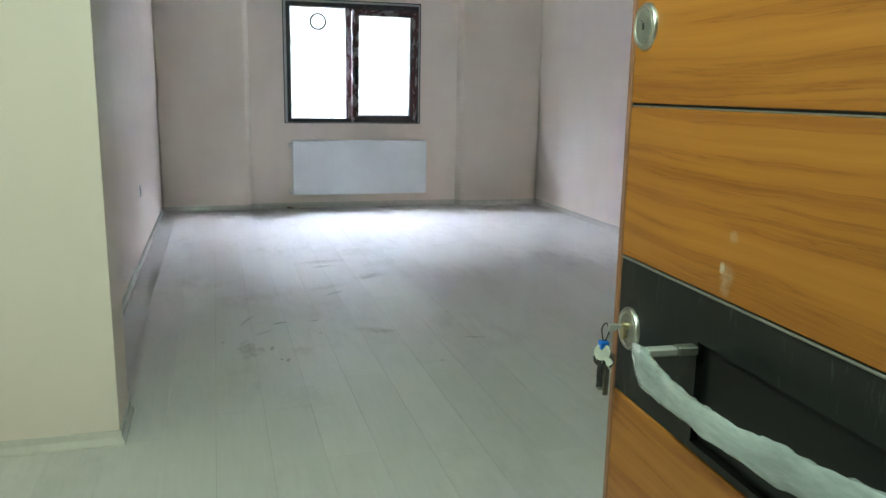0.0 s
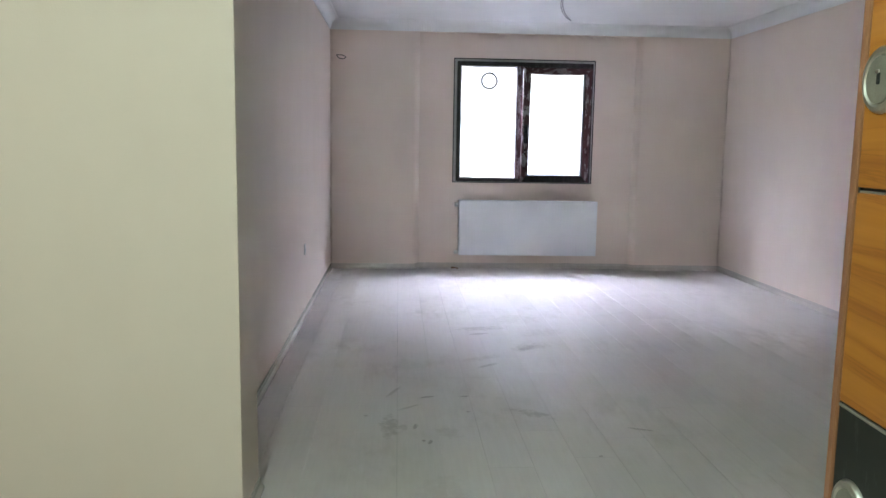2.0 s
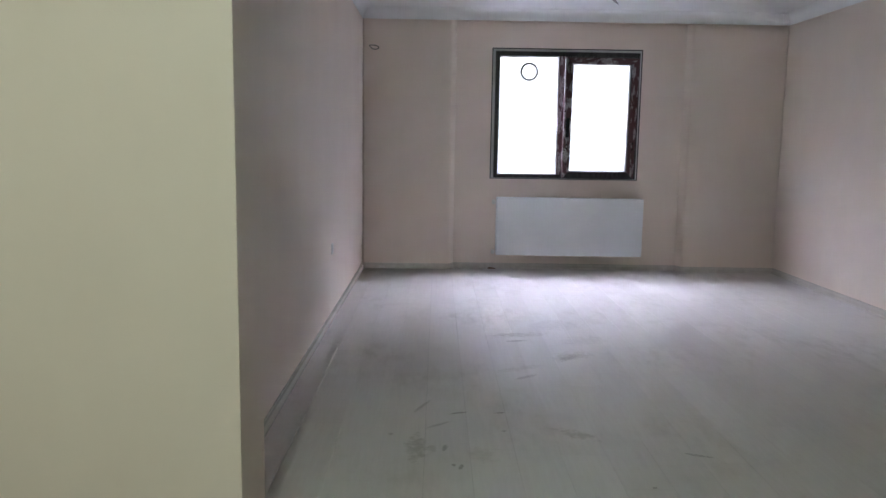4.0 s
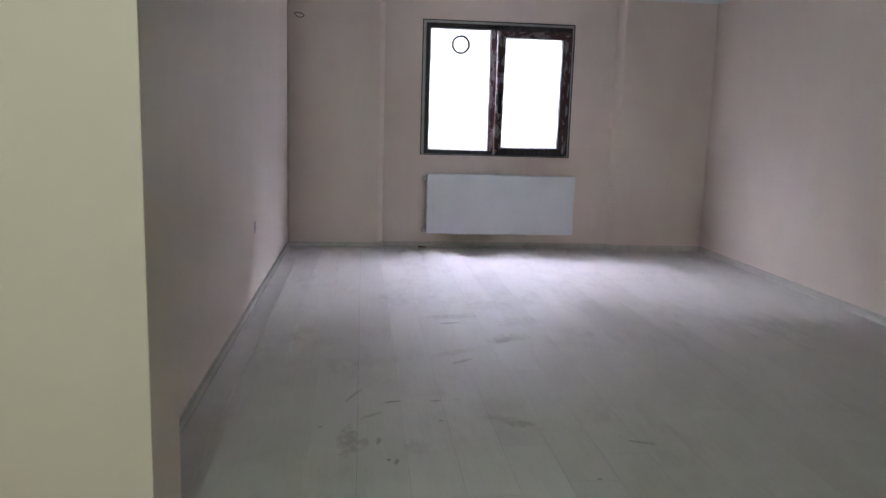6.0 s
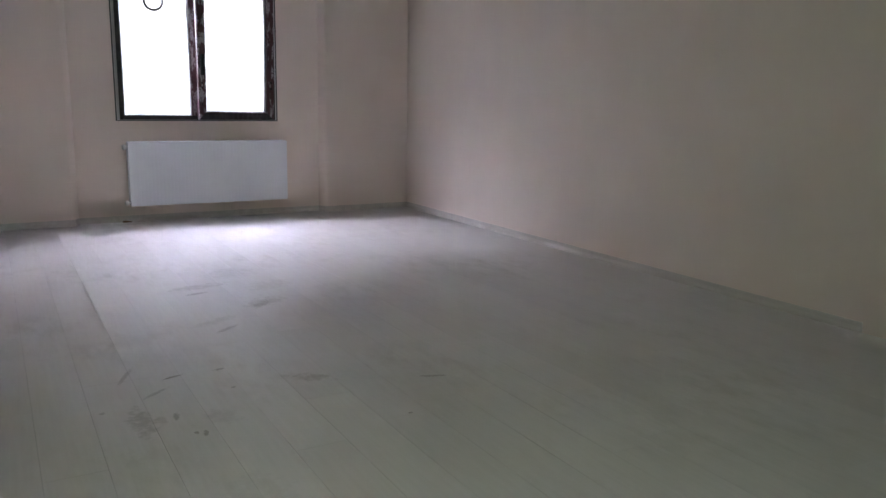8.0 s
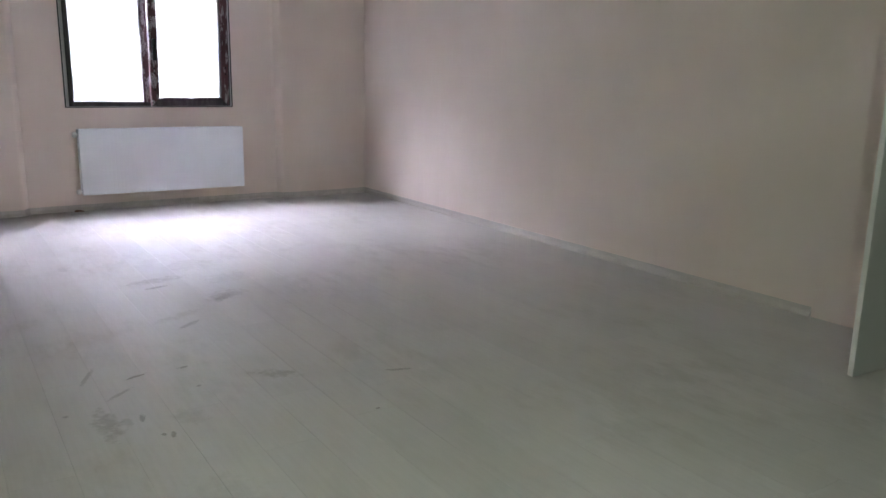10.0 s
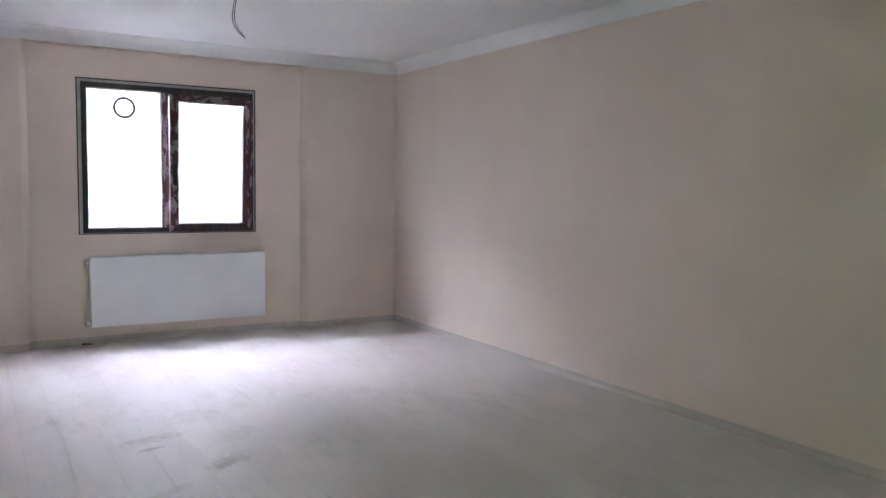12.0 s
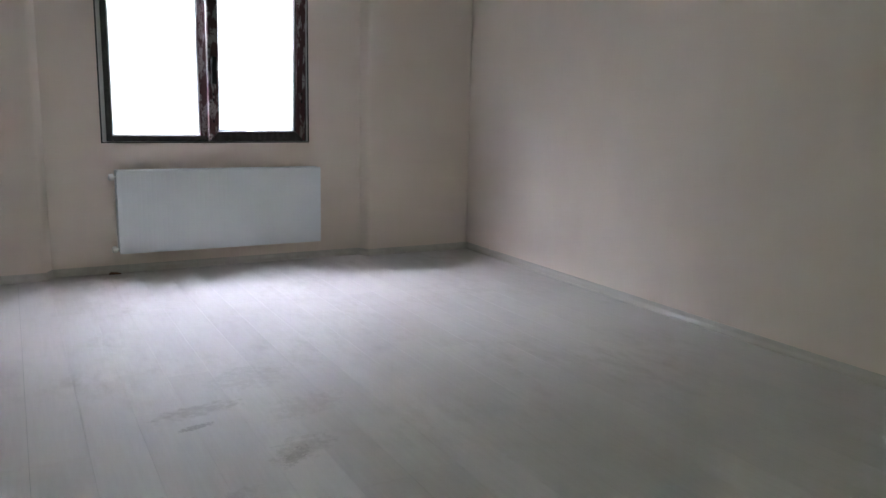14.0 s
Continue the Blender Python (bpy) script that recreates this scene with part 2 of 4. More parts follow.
STAINS = [
    (1.43, -4.80, 0.05, 0.12, 0.9, 0.34), (1.36, -2.93, 0.20, 0.07, 0.2, 0.28), (1.64, -3.46, 0.16, 0.10, 0.6, 0.28),
    (1.66, -2.62, 0.20, 0.16, 0.3, 0.15), (0.70, -4.97, 0.05, 0.17, 0.0, 0.42), (0.765, -4.99, 0.025, 0.05, 0.0, 0.25), (1.28, -3.75, 0.17, 0.05, 0.5, 0.19),
    (1.36, -0.16, 0.16, 0.08, 0.0, 0.31), (0.92, -5.70, 0.12, 0.16, 0.2, 0.11), (1.80, -3.05, 0.22, 0.12, 0.5, 0.15),
    (0.98, -5.05, 0.06, 0.09, 0.4, 0.19),
]
# scuff marks of shoes and specks of dirt, sharper than the stains
SCUFFS = [
    (0.897, -4.529, 0.055, 0.012, 0.37, 0.60), (0.715, -4.436, 0.110, 0.012, 1.18, 0.35), (0.796, -4.696, 0.075, 0.012, 0.69, 0.35),
    (1.100, -4.522, 0.030, 0.011, 0.15, 0.50), (1.322, -3.100, 0.080, 0.024, 0.25, 0.40), (1.600, -3.510, 0.100, 0.036, 0.87, 0.30),
    (1.297, -3.918, 0.090, 0.020, 0.67, 0.35), (1.914, -5.030, 0.065, 0.014, -0.36, 0.42), (0.824, -4.974, 0.040, 0.012, 1.35, 0.50),
    (0.858, -5.160, 0.010, 0.013, 0.0, 0.55), (0.888, -5.178, 0.030, 0.010, 1.35, 0.55), (0.579, -4.820, 0.013, 0.012, 0.0, 0.40),
    (1.635, -5.355, 0.010, 0.010, 0.0, 0.55), (1.097, -4.770, 0.014, 0.009, 0.6, 0.45),
]
M_WALL = plaster("cream_emulsion", (0.742, 0.630, 0.556), (0.797, 0.685, 0.611))
M_CEIL = plaster("white_ceiling_paint", (0.76, 0.76, 0.76), (0.82, 0.82, 0.82), 0.7)
M_CORNICE = plaster("white_cornice_paint", (0.78, 0.78, 0.78), (0.84, 0.84, 0.84), 0.55)
M_FLOOR = laminate()
M_SUB = surface("underlay", (0.14, 0.13, 0.12), (0.20, 0.185, 0.17))
M_BASE = surface("grey_oak_baseboard", (0.56, 0.515, 0.472), (0.64, 0.592, 0.548), 3.0, 0.12, 0.0, 60.0, 0.0, stretch=(6, 1, 6))
M_TEAK = wood("teak_veneer")
M_LIP = surface("teak_edge", (0.30, 0.10, 0.025), (0.42, 0.16, 0.04), 8.0, 0.45)
M_BLACK = dusty_black("dusty_black_lacquer", 1.6)
M_GLOSS = dusty_black("glossy_black_lacquer", 0.10)
M_GROOVE = surface("dark_groove", (0.006, 0.006, 0.006), (0.015, 0.015, 0.014), 8.0, 0.5)
M_STEEL = surface("brushed_nickel", (0.52, 0.50, 0.45), (0.62, 0.60, 0.54), 30.0, 0.32, 1.0, 400.0, 0.05)
M_DULL = surface("dull_nickel", (0.30, 0.29, 0.25), (0.38, 0.37, 0.32), 30.0, 0.42, 0.8, 300.0, 0.05)
M_KEY = surface("worn_key_nickel", (0.20, 0.19, 0.16), (0.30, 0.28, 0.24), 60.0, 0.55, 0.8, 300.0, 0.05)
M_CHROME = surface("chrome", (0.70, 0.70, 0.70), (0.78, 0.78, 0.78), 20.0, 0.14, 1.0, 300.0, 0.0)
M_SATIN = surface("satin_nickel", (0.50, 0.50, 0.47), (0.58, 0.58, 0.55), 30.0, 0.5, 0.5, 300.0, 0.03)
M_ALU = surface("brown_edge_profile", (0.20, 0.085, 0.04), (0.25, 0.11, 0.055), 3.0, 0.30, 0.0, 200.0, 0.0)
M_BRASS = surface("worn_brass", (0.50, 0.42, 0.25), (0.62, 0.54, 0.36), 60.0, 0.3, 1.0)
M_BLUE = surface("blue_plastic", (0.01, 0.10, 0.42), (0.02, 0.16, 0.55), 60.0, 0.35)
M_SLEEVE = sleeve_film()
M_FRAME = filmed_pvc("dark_brown_profile", (0.020, 0.013, 0.014), (0.10, 0.09, 0.09), 0.2, 2)
M_STILE = filmed_pvc("mahogany_stile", (0.075, 0.024, 0.029), (0.36, 0.33, 0.34), 0.8, 2)
M_RAIL = filmed_pvc("mahogany_rail", (0.068, 0.022, 0.027), (0.32, 0.29, 0.30), 0.7, 0)
M_TRIM = surface("grey_flange", (0.40, 0.39, 0.38), (0.48, 0.47, 0.46), 6.0, 0.5)
M_SEAL = surface("black_sealant", (0.008, 0.008, 0.008), (0.016, 0.016, 0.016), 20.0, 0.5)
M_BEAD = surface("pale_glazing_bead", (0.50, 0.50, 0.50), (0.62, 0.62, 0.62), 12.0, 0.4)
M_GLASS = clear("window_glass")
M_ENAMEL = surface("white_enamel", (0.76, 0.775, 0.81), (0.81, 0.825, 0.855), 3.0, 0.45, 0.0, 200.0, 0.02)
M_SLOT = surface("shaded_grille", (0.30, 0.30, 0.31), (0.40, 0.40, 0.41), 8.0, 0.5)
M_PLASTIC = surface("white_plastic", (0.70, 0.69, 0.66), (0.78, 0.77, 0.74), 8.0, 0.35)
M_DARKPL = surface("dark_plastic", (0.010, 0.009, 0.009), (0.018, 0.016, 0.016), 20.0, 0.45, spec=0.2)
M_CABLE = surface("grey_cable", (0.05, 0.045, 0.045), (0.09, 0.08, 0.08), 50.0, 0.5)
M_DOORPAINT = plaster("grey_white_door_paint", (0.54, 0.55, 0.53), (0.60, 0.61, 0.59), 0.45)
M_RENDER = weathered_render()
M_GROUND = surface("pale_gravel", (0.36, 0.35, 0.33), (0.50, 0.49, 0.47), 1.2, 0.9, 0.0, 40.0, 0.5)
M_RUST = surface("rust_brown_debris", (0.16, 0.085, 0.05), (0.26, 0.15, 0.09), 60.0, 0.8)
M_TILE = surface("hall_tile", (0.42, 0.41, 0.38), (0.52, 0.51, 0.47), 2.0, 0.3)


# ---- mesh helpers ----
def cube(bm, x0, x1, y0, y1, z0, z1, bevel=0.0, segments=1):
    m = Matrix.LocRotScale(((x0 + x1) / 2, (y0 + y1) / 2, (z0 + z1) / 2), None, (x1 - x0, y1 - y0, z1 - z0))
    made = bmesh.ops.create_cube(bm, size=1.0, matrix=m)["verts"]
    if bevel:
        edges = list({e for v in made for e in v.link_edges})
        bmesh.ops.bevel(bm, geom=edges, offset=bevel, segments=segments, profile=0.5, affect="EDGES")
    return bm


def box(*given, **more):
    return cube(bmesh.new(), *given, **more)


def rod(bm, a, b, r0, r1=None, segments=20, caps=True):
    a, b = Vector(a), Vector(b)
    m = Matrix.Translation((a + b) / 2) @ (b - a).to_track_quat("Z", "Y").to_matrix().to_4x4()
    bmesh.ops.create_cone(bm, cap_ends=caps, segments=segments, radius1=r0, radius2=r0 if r1 is None else r1, depth=(b - a).length, matrix=m)
    return bm


def lathe(bm, origin, axis, profile, segments=36):
    """Turns a profile of (distance along the axis, radius) about it."""
    q = Vector(axis).to_track_quat("Z", "Y").to_matrix().to_4x4()
    m = Matrix.Translation(origin) @ q
    rings = []
    for along, r in profile:
        if r < 1e-5:
            rings.append([bm.verts.new(m @ Vector((0, 0, along)))])
        else:
            rings.append([bm.verts.new(m @ Vector((r * math.cos(2 * math.pi * k / segments), r * math.sin(2 * math.pi * k / segments), along))) for k in range(segments)])
    for p, q2 in zip(rings, rings[1:]):
        for k in range(segments):
            j = (k + 1) % segments
            if len(p) == 1 and len(q2) > 1:
                bm.faces.new((p[0], q2[k], q2[j]))
            elif len(q2) == 1 and len(p) > 1:
                bm.faces.new((p[k], q2[0], p[j]))
            elif len(p) > 1:
                bm.faces.new((p[k], q2[k], q2[j], p[j]))
    bmesh.ops.recalc_face_normals(bm, faces=bm.faces[:])
    return bm


def tube(bm, points, radius, sides=8, closed=False):
    """A round tube along points."""
    pts = [Vector(p) for p in points]
    n = len(pts)
    rings = []
    for i, p in enumerate(pts):
        a = pts[(i - 1) % n] if closed or i else p
        b = pts[(i + 1) % n] if closed or i < n - 1 else p
        d = (b - a).normalized()
        u = d.cross(Vector((0.13, 0.31, 0.94))).normalized()
        v = d.cross(u)
        r = radius(i / (n - 1)) if callable(radius) else radius
        rings.append([bm.verts.new(p + r * (math.cos(2 * math.pi * k / sides) * u + math.sin(2 * math.pi * k / sides) * v)) for k in range(sides)])
    pairs = list(zip(rings, rings[1:])) + ([(rings[-1], rings[0])] if closed else [])
    for p, q in pairs:
        for k in range(sides):
            j = (k + 1) % sides
            bm.faces.new((p[k], p[j], q[j], q[k]))
    if not closed:
        bm.faces.new(rings[0][::-1])
        bm.faces.new(rings[-1])
    bmesh.ops.recalc_face_normals(bm, faces=bm.faces[:])
    return bm


def bend(points, steps=8):
    """A smooth line through points (Catmull-Rom)."""
    p = [Vector(q) for q in points]
    p = [2 * p[0] - p[1], *p, 2 * p[-1] - p[-2]]
    out = []
    for a, b, c, d in zip(p, p[1:], p[2:], p[3:]):
        for k in range(steps):
            t = k / steps
            out.append(0.5 * (2 * b + (c - a) * t + (2 * a - 5 * b + 4 * c - d) * t * t + (3 * b - a - 3 * c + d) * t ** 3))
    return out + [p[-2]]


def mesh_of(name, bm, material, smooth=False):
    me = bpy.data.meshes.new(name)
    bm.to_mesh(me)
    bm.free()
    me.materials.append(material)
    if smooth:
        me.polygons.foreach_set("use_smooth", [True] * len(me.polygons))
        me.set_sharp_from_angle(angle=radians(35))
    return me


def part(name, bm, material, parent, label="", smooth=False):
    ob = new(name, mesh_of(name, bm, material, smooth))
    ob.parent = parent
    return tagged(ob, label)


def thing(name, at, label, category, group="", turn=0.0):
    ob = new(name)
    ob.matrix_world = pose(*at, 0, 0, turn)
    ob.empty_display_size = 0.1
    return tagged(ob, label, category, group)


def single(name, bm, material, label, category, smooth=False, group=""):
    return tagged(new(name, mesh_of(name, bm, material, smooth)), label, category, group)


def structure(name, bm, material, label="", category="", smooth=False):
    return tagged(new(name, mesh_of(name, bm, material, smooth)), label, category or "structure", kind="structure")


# ---- large structure ----
RX = 4.335          # inner face of the long side wall
PY = -0.095         # front of the pilasters beside the window
PX, PF, PB = 0.195, -5.978, -5.667   # pier at the entrance: edge, front, back
CZ = 2.656          # ceiling
WT = 0.15           # thickness of the outer wall
WX0, WX1, WZ0, WZ1 = 1.324, 2.876, 0.953, 2.294
HALL_L, ENTRY = -1.40, -8.605

bm = bmesh.new()
cube(bm, -0.2, WX0, 0, WT, -0.1, CZ)
cube(bm, WX1, RX + 0.2, 0, WT, -0.1, CZ)
cube(bm, WX0, WX1, 0, WT, -0.1, WZ0)
cube(bm, WX0, WX1, 0, WT, WZ1, CZ)
structure("wall_far", bm, M_WALL, "cream painted wall with a window opening", "wall")


NX0, NX1, SPLAY = 0.912, 3.362, 0.042     # front edges of the window niche, and how far its flanks lean in
ZC = 2.549                  # foot of the cornice
def pilaster(x0, x1, s0, s1):
    """A pier whose plastered flanks splay by s0 and s1 towards the wall behind."""
    bm = bmesh.new()
    foot = [(x0 - s0, 0.05), (x0 - s0, -0.0005), (x0, PY), (x1, PY), (x1 + s1, -0.0005), (x1 + s1, 0.05)]
    low = [bm.verts.new((x, y, -0.05)) for x, y in foot]
    top = [bm.verts.new((x, y, CZ + 0.05)) for x, y in foot]
    for k in range(6):
        j = (k + 1) % 6
        bm.faces.new((low[k], low[j], top[j], top[k]))
    bm.faces.new(low[::-1])
    bm.faces.new(top)
    bmesh.ops.recalc_face_normals(bm, faces=bm.faces[:])
    edges = [e for e in bm.edges if all(abs(v.co.y - PY) < 1e-4 for v in e.verts) and abs(e.verts[0].co.z - e.verts[1].co.z) > 1]
    bmesh.ops.bevel(bm, geom=edges, offset=0.022, segments=5, profile=0.5, affect="EDGES")
    return bm


structure("pilaster_1", pilaster(0.0, NX0, 0.0, SPLAY), M_WALL, "cream painted pilaster beside the window niche", "wall", True)
structure("pilaster_2", pilaster(NX1, RX, SPLAY, 0.0), M_WALL, "cream painted pilaster beside the window niche", "wall", True)
structure("niche_lintel", box(NX0 - 0.02, NX1 + 0.02, PY + 0.004, 0.05, ZC + 0.006, CZ + 0.05), M_WALL, "cream painted lintel above the window niche", "wall")
structure("wall_left", box(-0.2, 0, PB, 0, -0.1, CZ), M_WALL, "cream painted plaster wall with one socket", "wall")
structure("wall_pier", box(HALL_L, PX, PF, PB, -0.1, CZ, bevel=0.003, segments=2), M_WALL, "cream painted pier at the end of the entrance hall", "wall")

DY0, DY1 = -6.98, -6.225
bm = bmesh.new()
cube(bm, RX, RX + 0.2, DY1, 0, -0.1, CZ)
cube(bm, RX, RX + 0.2, ENTRY - 0.2, DY0, -0.1, CZ)
cube(bm, RX, RX + 0.2, DY0, DY1, 2.06, CZ)
structure("wall_right", bm, M_WALL, "long cream painted wall catching window light", "wall")
bm = bmesh.new()
cube(bm, RX + 0.2, RX + 1.5, DY0 - 0.3, DY0 - 0.2, -0.1, CZ)
cube(bm, RX + 0.2, RX + 1.5, DY1 + 0.2, DY1 + 0.3, -0.1, CZ)
cube(bm, RX + 1.5, RX + 1.6, DY0 - 0.3, DY1 + 0.3, -0.1, CZ)
structure("wall_closet", bm, M_WALL, "plain walls of the small room behind the side door", "wall")
structure("wall_hall_left", box(HALL_L - 0.2, HALL_L, ENTRY - 0.2, PB, -0.1, CZ), M_WALL, "plain cream wall of the entrance hall", "wall")
EX0, EX1, EZ = 0.33, 1.288, 2.10
bm = bmesh.new()
cube(bm, HALL_L, EX0, ENTRY - 0.2, ENTRY, -0.1, CZ)
cube(bm, EX1, RX, ENTRY - 0.2, ENTRY, -0.1, CZ)
cube(bm, EX0, EX1, ENTRY - 0.2, ENTRY, EZ, CZ)
structure("wall_entry", bm, M_WALL, "plain cream wall with the entrance doorway", "wall")
bm = bmesh.new()
cube(bm, HALL_L - 0.2, HALL_L, -11.4, ENTRY - 0.2, -0.1, CZ)
cube(bm, 3.2, 3.4, -11.4, ENTRY - 0.2, -0.1, CZ)
cube(bm, HALL_L, 3.2, -11.4, -11.2, -0.1, CZ)
structure("wall_stairwell", bm, M_WALL, "plain cream walls of the stair landing", "wall")
structure("ceiling", box(HALL_L - 0.3, RX + 1.7, -11.5, WT, CZ, CZ + 0.15), M_CEIL, "white painted ceiling", "ceiling")
structure("floor_landing", box(HALL_L - 0.1, 3.3, -11.3, ENTRY - 0.2, -0.1, -0.004), M_TILE, "pale tiled stair landing", "floor")
bm = bmesh.new()
cube(bm, HALL_L - 0.1, -0.1, ENTRY - 0.2, PB - 0.1, -0.1, -0.009)
cube(bm, -0.1, RX + 0.1, ENTRY - 0.2, 0.1, -0.1, -0.009)
cube(bm, RX + 0.1, RX + 1.55, DY0 - 0.25, DY1 + 0.25, -0.1, -0.009)
floor = structure("floor", bm, M_SUB, "pale whitewashed oak laminate floor with dusty footprints", "floor")


def cornice_run(a, b, n, start, end):
    """One length of coved cornice from a to b along a wall; n points into the room; start and end: 1 mitres inward."""
    a, b, n = Vector(a), Vector(b), Vector(n)
    d = (b - a).normalized()
    prof = [(0.0, 0.0), (0.008, 0.0)]
    prof += [(0.008 + 0.082 * (1 - math.cos(k / 9 * math.pi / 2)), 0.004 + 0.088 * math.sin(k / 9 * math.pi / 2)) for k in range(10)]
    prof += [(0.096, 0.098), (0.0, 0.098)]
    prof = [(p, h * (CZ - ZC - 0.001) / 0.098) for p, h in prof]
    bm = bmesh.new()
    rows = []
    for p, h in prof:
        rows.append([bm.verts.new(a + n * p + d * p * start + Vector((0, 0, h))), bm.verts.new(b + n * p - d * p * end + Vector((0, 0, h)))])
    for k in range(len(rows)):
        p, q = rows[k], rows[(k + 1) % len(rows)]
        bm.faces.new((p[0], p[1], q[1], q[0]))
    for e in (0, 1):
        bm.faces.new([r[e] for r in rows])
    bmesh.ops.recalc_face_normals(bm, faces=bm.faces[:])
    return bm


structure("cornice_1", cornice_run((0.001, PB, ZC), (0.001, PY, ZC), (1, 0, 0), 0, 1), M_CORNICE, "white coved plaster cornice", "trim", True)
structure("cornice_2", cornice_run((0.001, PY - 0.001, ZC), (RX - 0.001, PY - 0.001, ZC), (0, -1, 0), 1, 1), M_CORNICE, "white coved plaster cornice", "trim", True)
structure("cornice_3", cornice_run((RX - 0.001, PY, ZC), (RX - 0.001, ENTRY, ZC), (-1, 0, 0), 1, 0), M_CORNICE, "white coved plaster cornice", "trim", True)


def baseboard(name, a, b, n, start=0, end=0):
    """A skirting length from a to b at the wall's foot; n points into the room; start and end mitre it (1 inward, -1 outward)."""
    a, b, n = (Vector((*v, 0)) for v in (a, b, n))
    d = (b - a).normalized()
    prof = [(0.0004, 0.0), (0.0185, 0.0), (0.0185, 0.006), (0.0178, 0.010), (0.0080, 0.029), (0.0072, 0.033), (0.0068, 0.050), (0.0055, 0.056), (0.0004, 0.056)]
    bm = bmesh.new()
    rows = [[bm.verts.new(a + n * p + d * p * start + Vector((0, 0, h))), bm.verts.new(b + n * p - d * p * end + Vector((0, 0, h)))] for p, h in prof]
    for k in range(len(rows)):
        p, q = rows[k], rows[(k + 1) % len(rows)]
        bm.faces.new((p[0], p[1], q[1], q[0]))
    for e in (0, 1):
        bm.faces.new([r[e] for r in rows])
    bmesh.ops.recalc_face_normals(bm, faces=bm.faces[:])
    return structure(name, bm, M_BASE, "grey oak laminate baseboard", "trim")


baseboard("baseboard_left", (0, PB), (0, PY), (1, 0), 1, 1)
baseboard("baseboard_far_1", (0, PY), (NX0, PY), (0, -1), 1, -0.6)
NI0, NI1 = NX0 + SPLAY, NX1 - SPLAY
FLANK = Vector((-PY, SPLAY)).normalized()
baseboard("baseboard_far_2", (NX0, PY), (NI0, 0), (FLANK.x, -FLANK.y), -0.6, 0.6)
baseboard("baseboard_far_3", (NI0, 0), (NI1, 0), (0, -1), 0.6, 0.6)
baseboard("baseboard_far_4", (NI1, 0), (NX1, PY), (-FLANK.x, -FLANK.y), 0.6, -0.6)
baseboard("baseboard_far_5", (NX1, PY), (RX, PY), (0, -1), -0.6, 1)
baseboard("baseboard_right", (RX, PY), (RX, -5.511), (-1, 0), 1, 0)
baseboard("baseboard_pier_front", (HALL_L, PF), (PX, PF), (0, -1), 0, -1)
baseboard("baseboard_pier_side", (PX, PF), (PX, PB), (1, 0), -1, -1)
baseboard("baseboard_pier_back", (PX, PB), (0, PB), (0, 1), -1, 1)

# outside, behind the window
OVER = 0.70         # how far the added block above the window overhangs
structure("ground", box(-150, 150, WT + 0.001, 220, -0.4, -0.15), M_GROUND, "pale gravel ground outside", "ground")
# Unseen block above the flat, added to keep steep sky light off the window.
structure("wall_sky_block", box(-14, 16, -0.1, WT + OVER, CZ + 0.151, 11.0), M_RENDER, "unseen overhanging rendered block above the flat, added to cut steep sky light", "wall")
structure("wall_retaining", box(-14, 16, 2.6, 3.0, -0.2, 3.80, bevel=0.01), M_RENDER, "bright pale grey rendered retaining wall outside the window, mottled on top", "wall")


